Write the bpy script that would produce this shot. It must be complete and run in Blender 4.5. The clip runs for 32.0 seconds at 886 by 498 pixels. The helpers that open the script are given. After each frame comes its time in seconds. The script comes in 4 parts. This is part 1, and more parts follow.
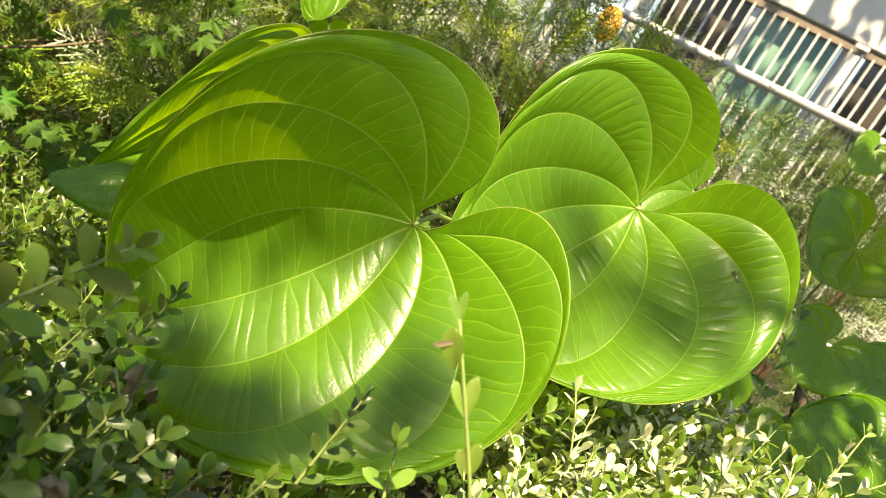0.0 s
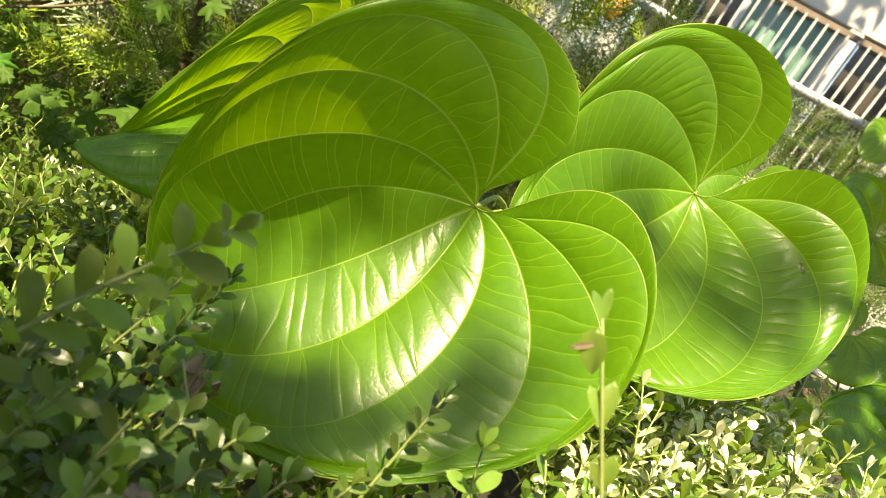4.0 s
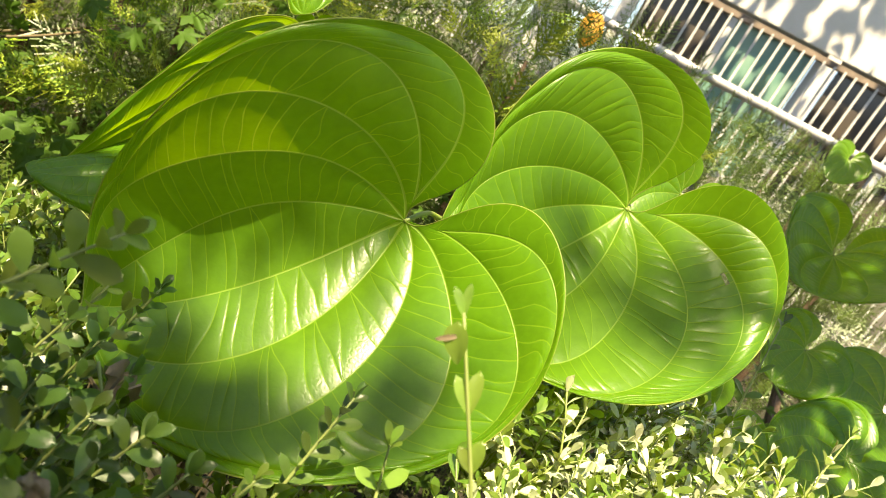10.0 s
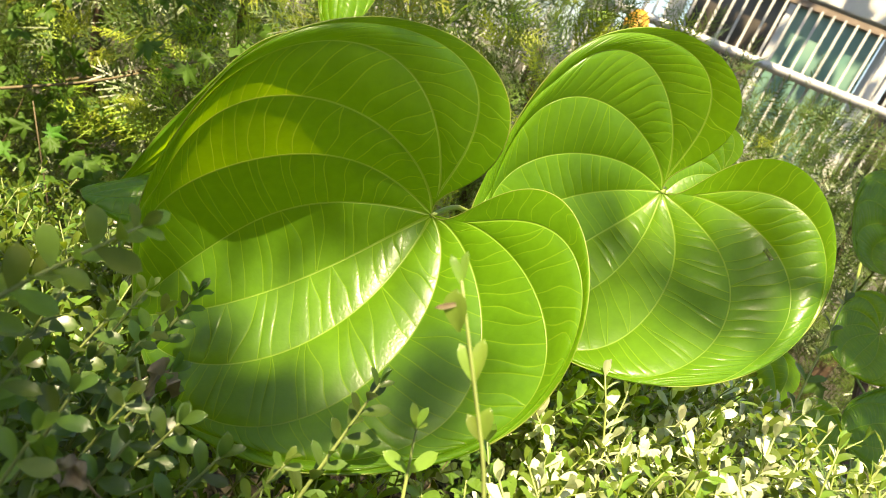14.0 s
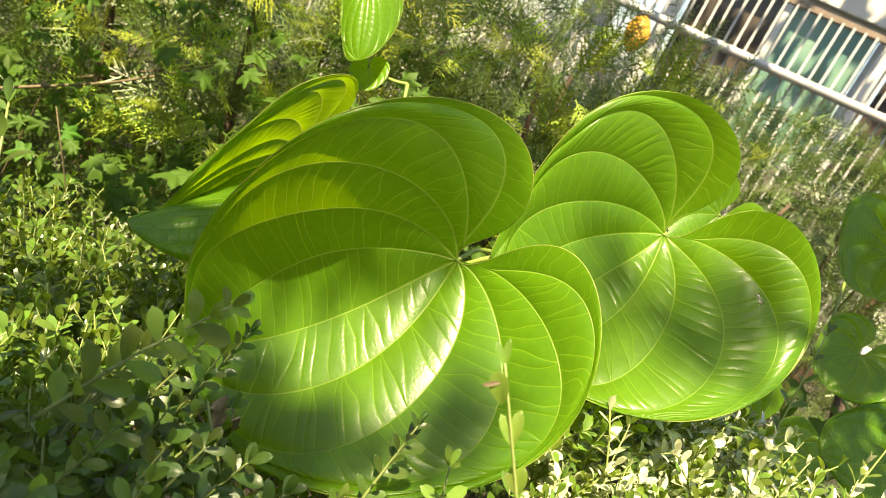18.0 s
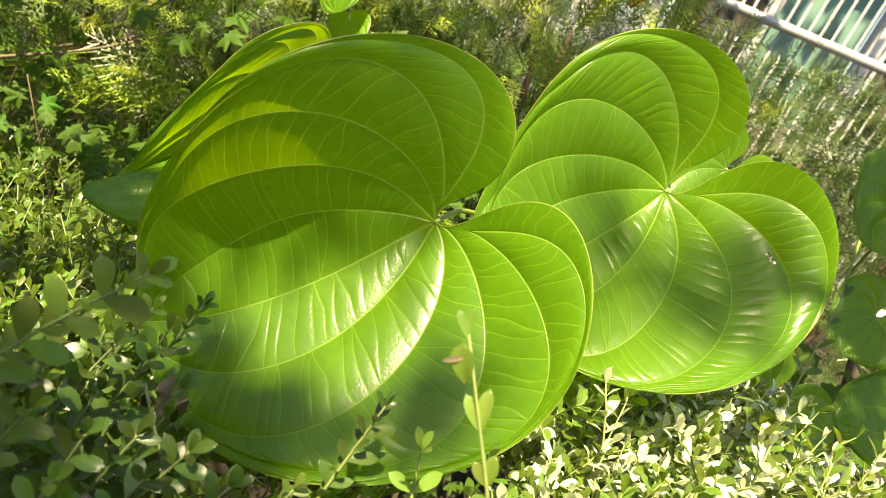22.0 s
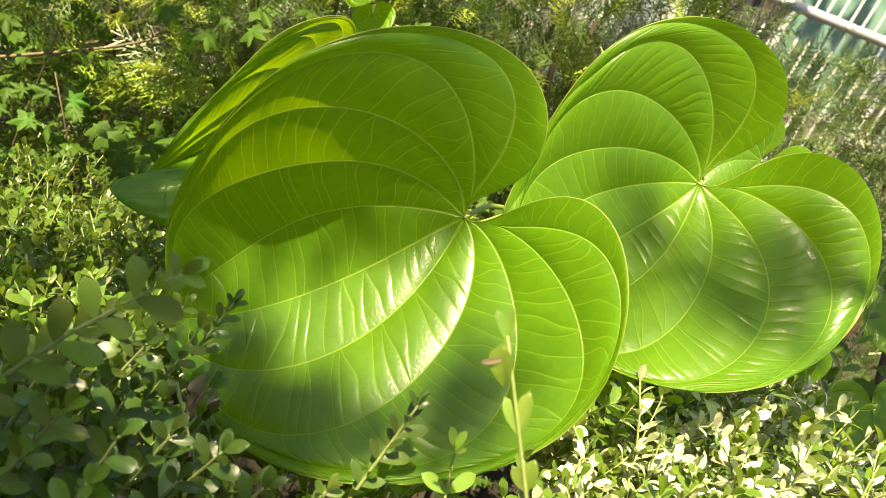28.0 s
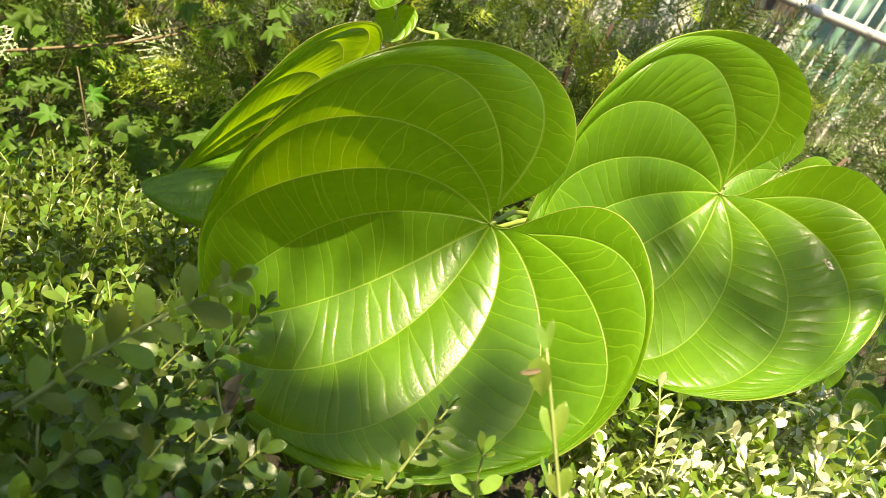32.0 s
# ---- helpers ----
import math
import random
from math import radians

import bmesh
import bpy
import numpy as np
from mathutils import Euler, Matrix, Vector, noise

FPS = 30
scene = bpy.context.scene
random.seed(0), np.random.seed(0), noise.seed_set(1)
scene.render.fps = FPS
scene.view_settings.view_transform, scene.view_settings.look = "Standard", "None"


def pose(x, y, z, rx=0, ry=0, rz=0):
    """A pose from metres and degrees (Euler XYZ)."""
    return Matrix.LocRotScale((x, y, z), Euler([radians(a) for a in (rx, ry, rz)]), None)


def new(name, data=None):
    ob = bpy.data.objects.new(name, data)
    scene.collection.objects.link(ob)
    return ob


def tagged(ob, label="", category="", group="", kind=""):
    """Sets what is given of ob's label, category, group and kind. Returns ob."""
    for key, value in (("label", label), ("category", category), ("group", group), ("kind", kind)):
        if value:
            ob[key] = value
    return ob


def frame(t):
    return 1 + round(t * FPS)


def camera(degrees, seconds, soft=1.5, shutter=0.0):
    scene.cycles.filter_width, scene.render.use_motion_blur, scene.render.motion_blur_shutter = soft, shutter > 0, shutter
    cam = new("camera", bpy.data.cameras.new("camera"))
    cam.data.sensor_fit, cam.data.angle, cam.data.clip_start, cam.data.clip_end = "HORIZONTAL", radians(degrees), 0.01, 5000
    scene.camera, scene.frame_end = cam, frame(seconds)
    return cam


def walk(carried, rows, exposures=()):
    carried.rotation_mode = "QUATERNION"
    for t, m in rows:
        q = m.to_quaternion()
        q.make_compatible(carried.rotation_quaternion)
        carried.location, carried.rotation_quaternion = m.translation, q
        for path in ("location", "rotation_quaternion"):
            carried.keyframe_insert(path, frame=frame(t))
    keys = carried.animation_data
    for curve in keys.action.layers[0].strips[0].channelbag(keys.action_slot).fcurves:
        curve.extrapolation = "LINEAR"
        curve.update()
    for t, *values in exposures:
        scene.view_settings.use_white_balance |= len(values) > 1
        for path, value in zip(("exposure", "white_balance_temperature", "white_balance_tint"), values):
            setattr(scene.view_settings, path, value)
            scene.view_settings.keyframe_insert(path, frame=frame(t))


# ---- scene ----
cam = camera(66.8, 32.0, soft=0.6)
METRES, EYE, TILT, LEAN, TURN = 0.55, 1.1, -21.0, -26.0, 0.0
EXPOSURE, KELVIN, SKY, SUN = 1.91, 7350, 0.066, 5.0
ROWS = [
    (0.00, 0.0000, 0.0000, 0.0000, 0.00, 0.00, -0.00),
    (0.50, -0.0250, -0.0094, 0.0007, 0.69, -0.32, -0.28),
    (1.00, -0.0544, -0.0243, -0.0028, 1.99, -1.07, -0.08),
    (1.50, -0.0620, -0.0353, -0.0070, 1.93, -1.31, -0.13),
    (2.00, -0.0811, -0.0383, -0.0045, 2.21, -1.68, -0.18),
    (2.50, -0.0997, -0.0110, -0.0052, 1.62, -4.02, -1.07),
    (3.00, -0.1109, 0.0242, 0.0045, 0.44, -4.17, -1.17),
    (3.50, -0.1017, 0.0504, 0.0109, -1.27, -3.15, -1.24),
    (5.50, -0.0821, 0.0414, -0.0120, -1.40, 0.35, -1.46),
    (6.00, -0.0706, 0.0310, -0.0159, -1.03, 1.48, -1.15),
    (6.50, -0.0651, 0.0271, -0.0176, -0.89, 1.87, -0.65),
    (7.00, -0.0460, 0.0249, -0.0146, -1.88, 2.09, -0.55),
    (7.50, -0.0421, 0.0207, -0.0289, -2.03, 0.99, -0.62),
    (8.00, -0.0300, 0.0060, -0.0235, -2.03, 0.09, -1.03),
    (8.50, -0.0171, 0.0037, 0.0209, -2.26, 2.56, -1.32),
    (9.00, -0.0245, 0.0005, 0.0033, -1.87, 1.30, -1.12),
    (9.50, -0.0362, 0.0049, -0.0044, -1.19, 0.41, -0.58),
    (10.00, -0.0180, 0.0131, -0.0081, -2.01, 0.32, -0.77),
    (10.50, 0.0033, 0.0231, -0.0201, -2.31, 0.11, -0.46),
    (11.00, 0.0112, 0.0221, -0.0235, -1.61, 0.21, -0.42),
    (11.50, 0.0035, 0.0054, -0.0187, 0.30, 1.35, -0.57),
    (12.00, 0.0283, -0.0057, -0.0285, 0.46, 1.48, 0.40),
    (12.50, 0.0435, -0.0124, -0.0394, 1.76, 1.66, 1.97),
    (13.00, 0.0427, -0.0097, -0.0459, 2.70, 1.52, 2.51),
    (13.50, 0.0254, -0.0055, -0.0405, 3.48, 1.84, 2.49),
    (15.50, 0.0390, 0.0293, -0.0405, 3.37, 1.84, 3.58),
    (16.00, 0.0385, 0.0212, -0.0237, 3.43, 2.62, 3.44),
    (16.50, 0.0336, 0.0043, 0.0041, 3.63, 2.51, 3.38),
    (17.00, 0.0233, -0.0290, 0.0161, 2.84, 1.73, 2.34),
    (17.50, -0.0078, -0.0676, 0.0296, 3.58, 1.05, 1.92),
    (18.00, -0.0088, -0.0821, 0.0406, 2.88, 0.32, 1.39),
    (18.50, -0.0100, -0.0835, 0.0325, 2.68, -1.67, 1.59),
    (19.00, -0.0275, -0.0736, 0.0257, 3.67, -2.61, 1.63),
    (19.50, -0.0376, -0.0545, 0.0242, 3.83, -2.75, 1.77),
    (20.00, -0.0249, -0.0359, 0.0262, 3.63, -2.84, 1.85),
    (20.50, -0.0124, -0.0181, 0.0262, 3.43, -3.34, 2.09),
    (21.00, 0.0077, -0.0116, 0.0181, 3.04, -2.63, 2.61),
    (21.50, 0.0155, -0.0140, 0.0171, 3.42, -2.16, 2.53),
    (22.00, 0.0244, 0.0044, 0.0264, 3.53, -2.08, 2.58),
    (22.50, 0.0198, 0.0185, 0.0221, 4.34, -2.19, 2.58),
    (23.00, 0.0202, 0.0222, 0.0227, 4.36, -2.24, 2.79),
    (23.50, 0.0240, 0.0235, 0.0219, 4.18, -2.65, 3.05),
    (24.00, 0.0283, 0.0328, 0.0211, 3.79, -2.83, 3.02),
    (24.50, 0.0305, 0.0316, 0.0236, 3.82, -2.25, 3.03),
    (25.00, 0.0313, 0.0321, 0.0232, 3.66, -2.65, 3.31),
    (25.50, 0.0253, 0.0305, 0.0247, 4.14, -2.74, 3.33),
    (27.50, 0.0269, 0.0260, 0.0239, 4.14, -2.63, 3.19),
    (28.00, 0.0133, 0.0158, 0.0306, 5.31, -2.63, 2.93),
    (28.50, 0.0163, 0.0155, 0.0291, 4.92, -2.73, 3.12),
    (29.00, 0.0139, 0.0201, 0.0267, 5.38, -2.78, 3.03),
    (29.50, 0.0073, 0.0230, 0.0261, 6.08, -2.89, 2.67),
    (30.00, 0.0048, 0.0186, 0.0300, 5.93, -3.27, 2.29),
    (30.50, -0.0054, 0.0087, 0.0353, 6.08, -3.29, 2.24),
    (31.00, -0.0052, 0.0042, 0.0393, 5.78, -3.45, 2.54),
    (31.50, -0.0027, 0.0012, 0.0398, 5.60, -3.56, 2.42),
    (32.00, -0.0094, -0.0026, 0.0447, 5.84, -3.01, 1.90),
]
cam.data.dof.use_dof, cam.data.dof.focus_distance, cam.data.dof.aperture_fstop = True, 0.49, 14.0
walk(cam, [(t, pose(0, 0, EYE, TILT, LEAN, TURN) @ pose(METRES * x, METRES * y, METRES * z, 90 + pitch, roll, yaw)) for t, x, y, z, yaw, pitch, roll in ROWS], [(0.0, EXPOSURE, KELVIN, 10)])

# ---- world, sun ----
SUN_WAY = Vector((-0.15, -0.45, 0.885)).normalized()
world = bpy.data.worlds.new("sky")
scene.world = world
world.use_nodes = True
wn = world.node_tree
sky = wn.nodes.new("ShaderNodeTexSky")
sky.sky_type, sky.sun_disc = "NISHITA", False
sky.sun_elevation = math.asin(SUN_WAY.z)
sky.sun_rotation = math.atan2(SUN_WAY.x, SUN_WAY.y)
wn.links.new(sky.outputs[0], wn.nodes["Background"].inputs[0])
wn.nodes["Background"].inputs[1].default_value = SKY
sun_data = bpy.data.lights.new("sun", "SUN")
sun_data.energy, sun_data.angle, sun_data.color = SUN, radians(0.55), (1.0, 0.86, 0.60)
sun = new("sun", sun_data)
sun.matrix_world = Matrix.Translation((0, 0, 6)) @ SUN_WAY.to_track_quat("Z", "Y").to_matrix().to_4x4()

# ---- materials ----


def shader(name, base, rough=0.5, spread=0.25, scale=30.0, bump=0.0, bump_scale=80.0, through_colour=None, through_share=0.0,
           by_island=False, by_object=False, gloss=0.5, metal=0.0, second=None, second_scale=6.0, coat=0.0, cells=0.0):
    """A node material: base colour broken up at two scales, fine relief, and light passing through thin leaves."""
    m = bpy.data.materials.new(name)
    m.use_nodes = True
    nt = m.node_tree
    n, link = nt.nodes, nt.links.new
    bsdf = n["Principled BSDF"]
    bsdf.inputs["Roughness"].default_value = rough
    bsdf.inputs["Metallic"].default_value = metal
    bsdf.inputs["Specular IOR Level"].default_value = gloss
    bsdf.inputs["Coat Weight"].default_value = coat
    bsdf.inputs["Coat Roughness"].default_value = 0.2
    co = n.new("ShaderNodeTexCoord")
    fine = n.new("ShaderNodeTexNoise")
    fine.inputs["Scale"].default_value, fine.inputs["Detail"].default_value = scale, 5
    broad = n.new("ShaderNodeTexNoise")
    broad.inputs["Scale"].default_value, broad.inputs["Detail"].default_value = second_scale, 3
    for tex in (fine, broad):
        link(co.outputs["Object"], tex.inputs["Vector"])
    mix = n.new("ShaderNodeMix")
    mix.data_type = "RGBA"
    mix.inputs[6].default_value = (*base, 1)
    mix.inputs[7].default_value = (*(second or [c * (1 - spread) for c in base]), 1)
    ramp = n.new("ShaderNodeMapRange")
    ramp.inputs[1].default_value, ramp.inputs[2].default_value = 0.35, 0.68
    link(broad.outputs[0], ramp.inputs[0])
    link(ramp.outputs[0], mix.inputs[0])
    hsv = n.new("ShaderNodeHueSaturation")
    link(mix.outputs[2], hsv.inputs["Color"])
    val = n.new("ShaderNodeMapRange")
    val.inputs[3].default_value, val.inputs[4].default_value = 1 - spread, 1 + spread
    link(fine.outputs[0], val.inputs[0])
    source = val.outputs[0]
    if by_island or by_object:
        pick = n.new("ShaderNodeNewGeometry" if by_island else "ShaderNodeObjectInfo")
        rnd = pick.outputs["Random Per Island" if by_island else "Random"]
        vary = n.new("ShaderNodeMapRange")
        vary.inputs[3].default_value, vary.inputs[4].default_value = 0.62, 1.38
        link(rnd, vary.inputs[0])
        mul = n.new("ShaderNodeMath")
        mul.operation = "MULTIPLY"
        link(source, mul.inputs[0]), link(vary.outputs[0], mul.inputs[1])
        source = mul.outputs[0]
        hue = n.new("ShaderNodeMapRange")
        hue.inputs[3].default_value, hue.inputs[4].default_value = 0.475, 0.52
        link(rnd, hue.inputs[0]), link(hue.outputs[0], hsv.inputs["Hue"])
    link(source, hsv.inputs["Value"])
    link(hsv.outputs[0], bsdf.inputs["Base Color"])
    if bump:
        grain = n.new("ShaderNodeTexNoise")
        grain.inputs["Scale"].default_value, grain.inputs["Detail"].default_value = bump_scale, 6
        link(co.outputs["Object"], grain.inputs["Vector"])
        relief = n.new("ShaderNodeBump")
        relief.inputs["Strength"].default_value, relief.inputs["Distance"].default_value = 1.0, bump
        if cells:
            net = n.new("ShaderNodeTexVoronoi")
            net.feature = "DISTANCE_TO_EDGE"
            net.inputs["Scale"].default_value = cells
            link(co.outputs["Object"], net.inputs["Vector"])
            pillow = n.new("ShaderNodeMapRange")
            pillow.interpolation_type = "SMOOTHSTEP"
            pillow.inputs[2].default_value, pillow.inputs[4].default_value = 0.3, 0.35
            link(net.outputs[0], pillow.inputs[0])
            add = n.new("ShaderNodeMath")
            soft_grain = n.new("ShaderNodeMath")
            soft_grain.operation = "MULTIPLY"
            soft_grain.inputs[1].default_value = 0.4
            link(grain.outputs[0], soft_grain.inputs[0])
            link(pillow.outputs[0], add.inputs[0]), link(soft_grain.outputs[0], add.inputs[1])
            link(add.outputs[0], relief.inputs["Height"])
        else:
            link(grain.outputs[0], relief.inputs["Height"])
        link(relief.outputs[0], bsdf.inputs["Normal"])
    if through_share:
        thin = n.new("ShaderNodeBsdfTranslucent")
        tint = n.new("ShaderNodeHueSaturation")
        tint.inputs["Color"].default_value = (*through_colour, 1)
        link(source, tint.inputs["Value"])
        link(tint.outputs[0], thin.inputs["Color"])
        both = n.new("ShaderNodeMixShader")
        both.inputs[0].default_value = through_share
        link(bsdf.outputs[0], both.inputs[1]), link(thin.outputs[0], both.inputs[2])
        link(both.outputs[0], n["Material Output"].inputs[0])
    return m


M_BLADE = shader("yam_leaf_blade", (0.094, 0.218, 0.009), 0.31, 0.15, 160, 0.00012, 420, (0.38, 0.61, 0.006), 0.44, gloss=0.52, cells=260, second=(0.078, 0.198, 0.013), second_scale=9)
M_VEIN = shader("yam_leaf_vein", (0.18, 0.32, 0.032), 0.4, 0.10, 90, through_colour=(0.66, 0.78, 0.07), through_share=0.4)
M_VEINLET = shader("yam_leaf_veinlet", (0.145, 0.292, 0.017), 0.5, 0.12, 90, through_colour=(0.60, 0.76, 0.04), through_share=0.45, gloss=0.2)
M_MARGIN = shader("yam_leaf_margin", (0.26, 0.33, 0.06), 0.45, 0.15, 60, through_colour=(0.5, 0.55, 0.1), through_share=0.35)
M_PETIOLE = shader("yam_petiole", (0.22, 0.30, 0.06), 0.45, 0.2, 60, 0.0003, 200)
M_BOX = shader("boxwood_leaf", (0.10, 0.165, 0.026), 0.27, 0.18, 300, through_colour=(0.38, 0.52, 0.03), through_share=0.24, by_island=True, gloss=0.55, coat=0.12)
# sun glare on the boxwood, put into a near-white leaf colour
M_BOX_GLARE = shader("boxwood_leaf_glare", (0.48, 0.52, 0.34), 0.26, 0.2, 300, through_colour=(0.45, 0.58, 0.06), through_share=0.18, by_island=True, gloss=1.0, coat=0.8)
M_BOX_ONE = shader("boxwood_leaf_single", (0.080, 0.14, 0.03), 0.32, 0.18, 260, through_colour=(0.24, 0.40, 0.03), through_share=0.22, by_object=True, gloss=0.45)
M_BOX_YOUNG = shader("boxwood_young_leaf", (0.16, 0.25, 0.045), 0.38, 0.15, 260, through_colour=(0.45, 0.6, 0.06), through_share=0.36, by_object=True, gloss=0.45)
M_TWIG = shader("boxwood_twig", (0.16, 0.125, 0.07), 0.75, 0.3, 140, 0.0004, 300)
M_GREEN_STEM = shader("boxwood_green_stem", (0.26, 0.32, 0.10), 0.5, 0.25, 140)
M_DEAD = shader("dead_leaf", (0.33, 0.26, 0.17), 0.85, 0.4, 140, 0.0008, 260, (0.4, 0.28, 0.15), 0.15)
# one thuja foliage in two colours: bright as if sunlit, dark as if shaded
M_THUJA_LIT = shader("thuja_frond_lit", (0.30, 0.40, 0.04), 0.45, 0.2, 120, through_colour=(0.34, 0.46, 0.05), through_share=0.3, by_object=True, gloss=0.35)
M_THUJA_SHADED = shader("thuja_foliage_shaded", (0.092, 0.150, 0.026), 0.42, 0.25, 60, through_colour=(0.20, 0.31, 0.045), through_share=0.25, by_island=True, gloss=0.8)
M_BARK = shader("thuja_bark", (0.13, 0.085, 0.055), 0.85, 0.4, 40, 0.003, 60)
M_SOIL = shader("soil", (0.016, 0.013, 0.008), 0.95, 0.45, 25, 0.01, 40, second=(0.030, 0.026, 0.014), second_scale=3)
M_IVY = shader("ivy_leaf", (0.065, 0.145, 0.02), 0.55, 0.25, 60, 0.0004, 200, (0.22, 0.38, 0.05), 0.35, by_object=True, gloss=0.2)
M_YELLOW = shader("yellow_leaf", (0.52, 0.27, 0.03), 0.5, 0.25, 50, 0.0005, 160, (0.7, 0.36, 0.03), 0.35)
M_METAL = shader("painted_fence_metal", (0.55, 0.55, 0.53), 0.45, 0.15, 30, 0.0005, 90)
M_RAIL = shader("galvanised_rail", (0.48, 0.48, 0.47), 0.4, 0.2, 14, 0.0006, 70, metal=0.2)
M_RUST = shader("rusty_rail", (0.22, 0.17, 0.13), 0.75, 0.35, 30, 0.001, 90)
M_WALL = shader("rendered_wall", (0.62, 0.60, 0.56), 0.85, 0.1, 12, 0.002, 60, second=(0.54, 0.52, 0.48), second_scale=1.2)
# much darker than the rendered wall above it
M_PLINTH = shader("dark_plinth", (0.16, 0.15, 0.13), 0.9, 0.2, 10, 0.002, 50, second=(0.11, 0.11, 0.09), second_scale=1.5)
M_GLASS = shader("window_glass", (0.085, 0.07, 0.055), 0.12, 0.3, 3, gloss=0.5, second=(0.05, 0.045, 0.04), second_scale=4)
M_TEAL = shader("teal_glass", (0.12, 0.24, 0.19), 0.25, 0.2, 3, gloss=0.5, second=(0.19, 0.30, 0.23), second_scale=5)
M_PAVE = shader("pale_paving", (0.55, 0.53, 0.50), 0.85, 0.12, 20, 0.002, 50)

# ---- mesh helpers ----


def mesh_of(name, verts, faces, mats, smooth=True, slots=None):
    me = bpy.data.meshes.new(name)
    me.from_pydata([tuple(v) for v in verts], [], [tuple(int(i) for i in f) for f in faces])
    for m in mats if isinstance(mats, (list, tuple)) else [mats]:
        me.materials.append(m)
    if slots is not None:
        me.polygons.foreach_set("material_index", np.asarray(slots, dtype=np.int32))
    if smooth:
        me.polygons.foreach_set("use_smooth", np.ones(len(me.polygons), dtype=bool))
    me.update()
    return me


def part(name, me, parent, label="", kind=""):
    """One mesh object under a thing or a part; the mesh is in the parent's own space."""
    ob = new(name, me)
    ob.parent = parent
    return tagged(ob, label, kind=kind)


def thing(name, at, label, category, group="", kind=""):
    ob = new(name)
    ob.empty_display_size = 0.05
    ob.matrix_world = at if isinstance(at, Matrix) else Matrix.Translation(at)
    return tagged(ob, label, category, group, kind)


def grid_faces(rows, cols):
    i = np.arange((rows - 1) * cols).reshape(rows - 1, cols)[:, :-1].ravel()
    return np.stack([i, i + 1, i + cols + 1, i + cols], -1)


def tube(points, radii, sides=6):
    """Vertices and faces of a round tapered tube along points."""
    points = np.asarray(points, float)
    radii = np.broadcast_to(np.asarray(radii, float), (len(points),))
    way = np.gradient(points, axis=0)
    way /= np.linalg.norm(way, axis=1, keepdims=True) + 1e-12
    ref = np.array([0.31, 0.17, 0.93]) if abs(way[0] @ np.array([0.31, 0.17, 0.93])) < 0.9 else np.array([1.0, 0, 0])
    a = np.cross(way, ref)
    a /= np.linalg.norm(a, axis=1, keepdims=True)
    b = np.cross(way, a)
    ang = np.linspace(0, 2 * math.pi, sides, endpoint=False)
    ring = points[:, None] + radii[:, None, None] * (np.cos(ang)[None, :, None] * a[:, None] + np.sin(ang)[None, :, None] * b[:, None])
    v = ring.reshape(-1, 3)
    f = []
    for i in range(len(points) - 1):
        for j in range(sides):
            k = (j + 1) % sides
            f.append((i * sides + j, i * sides + k, (i + 1) * sides + k, (i + 1) * sides + j))
    f.append(tuple(range(sides))[::-1])
    f.append(tuple(range(len(v) - sides, len(v))))
    return v, f


def joined(pieces):
    """Several (verts, faces) as one."""
    vs, fs, n = [], [], 0
    for v, f in pieces:
        vs.append(np.asarray(v, float))
        fs.extend([tuple(i + n for i in q) for q in f])
        n += len(v)
    return np.concatenate(vs), fs


def smooth_path(points, n):
    """n points on a soft curve through the given ones."""
    p = np.asarray(points, float)
    s = np.r_[0, np.cumsum(np.linalg.norm(np.diff(p, axis=0), axis=1))]
    q = np.linspace(0, s[-1], n)
    out = np.stack([np.interp(q, s, p[:, i]) for i in range(3)], -1)
    for _ in range(max(1, n // 4)):
        out[1:-1] = 0.25 * out[:-2] + 0.5 * out[1:-1] + 0.25 * out[2:]
    return out


def box_piece(size, at=(0, 0, 0), bevel=0.0):
    bm = bmesh.new()
    bmesh.ops.create_cube(bm, size=1)
    bmesh.ops.scale(bm, vec=size, verts=bm.verts)
    if bevel:
        bmesh.ops.bevel(bm, geom=bm.edges[:], offset=bevel, segments=2, affect="EDGES")
    bmesh.ops.translate(bm, vec=at, verts=bm.verts)
    v = np.array([x.co[:] for x in bm.verts])
    bm.verts.index_update()
    f = [tuple(x.index for x in q.verts) for q in bm.faces]
    bm.free()
    return v, f


def axes_of(x_way, n_way, origin):
    """A pose whose x runs along x_way and whose z is the part of n_way square to it."""
    x = Vector(x_way).normalized()
    z = (Vector(n_way) - x * Vector(n_way).dot(x)).normalized()
    y = z.cross(x)
    m = Matrix((x, y, z)).transposed().to_4x4()
    m.translation = origin
    return m


# ---- yam leaves: heart-shaped blades with veins that arch from the leaf's foot to its tip ----


def bezier(ctrl, n):
    d = len(ctrl) - 1
    t = np.linspace(0, 1, n)[:, None]
    return sum(math.comb(d, i) * t**i * (1 - t) ** (d - i) * np.asarray(c, float)[None] for i, c in enumerate(ctrl))


def even(curve, n):
    s = np.r_[0, np.cumsum(np.linalg.norm(np.diff(curve, axis=0), axis=1))]
    q = np.linspace(0, s[-1], n)
    return np.stack([np.interp(q, s, curve[:, i]) for i in range(2)], -1)


def bowl(u, v, c):
    """The blade's large curvature: a cone at the foot and softer bends."""
    q = np.sqrt(u * u + v * v + 0.02**2)
    r, a, b = q - 0.02, u / q, v / q
    a2, b2 = a * a - b * b, 2 * a * b
    a3, b3 = a * a2 - b * b2, b * a2 + a * b2
    waves = (r, r * a2, r * b2, r * a3, r * b3, r * r, r * r * a, r * r * b, r * r * a2, r * r * b2, r * r * a3, r * r * b3)
    return sum(k * w for k, w in zip(c, waves))


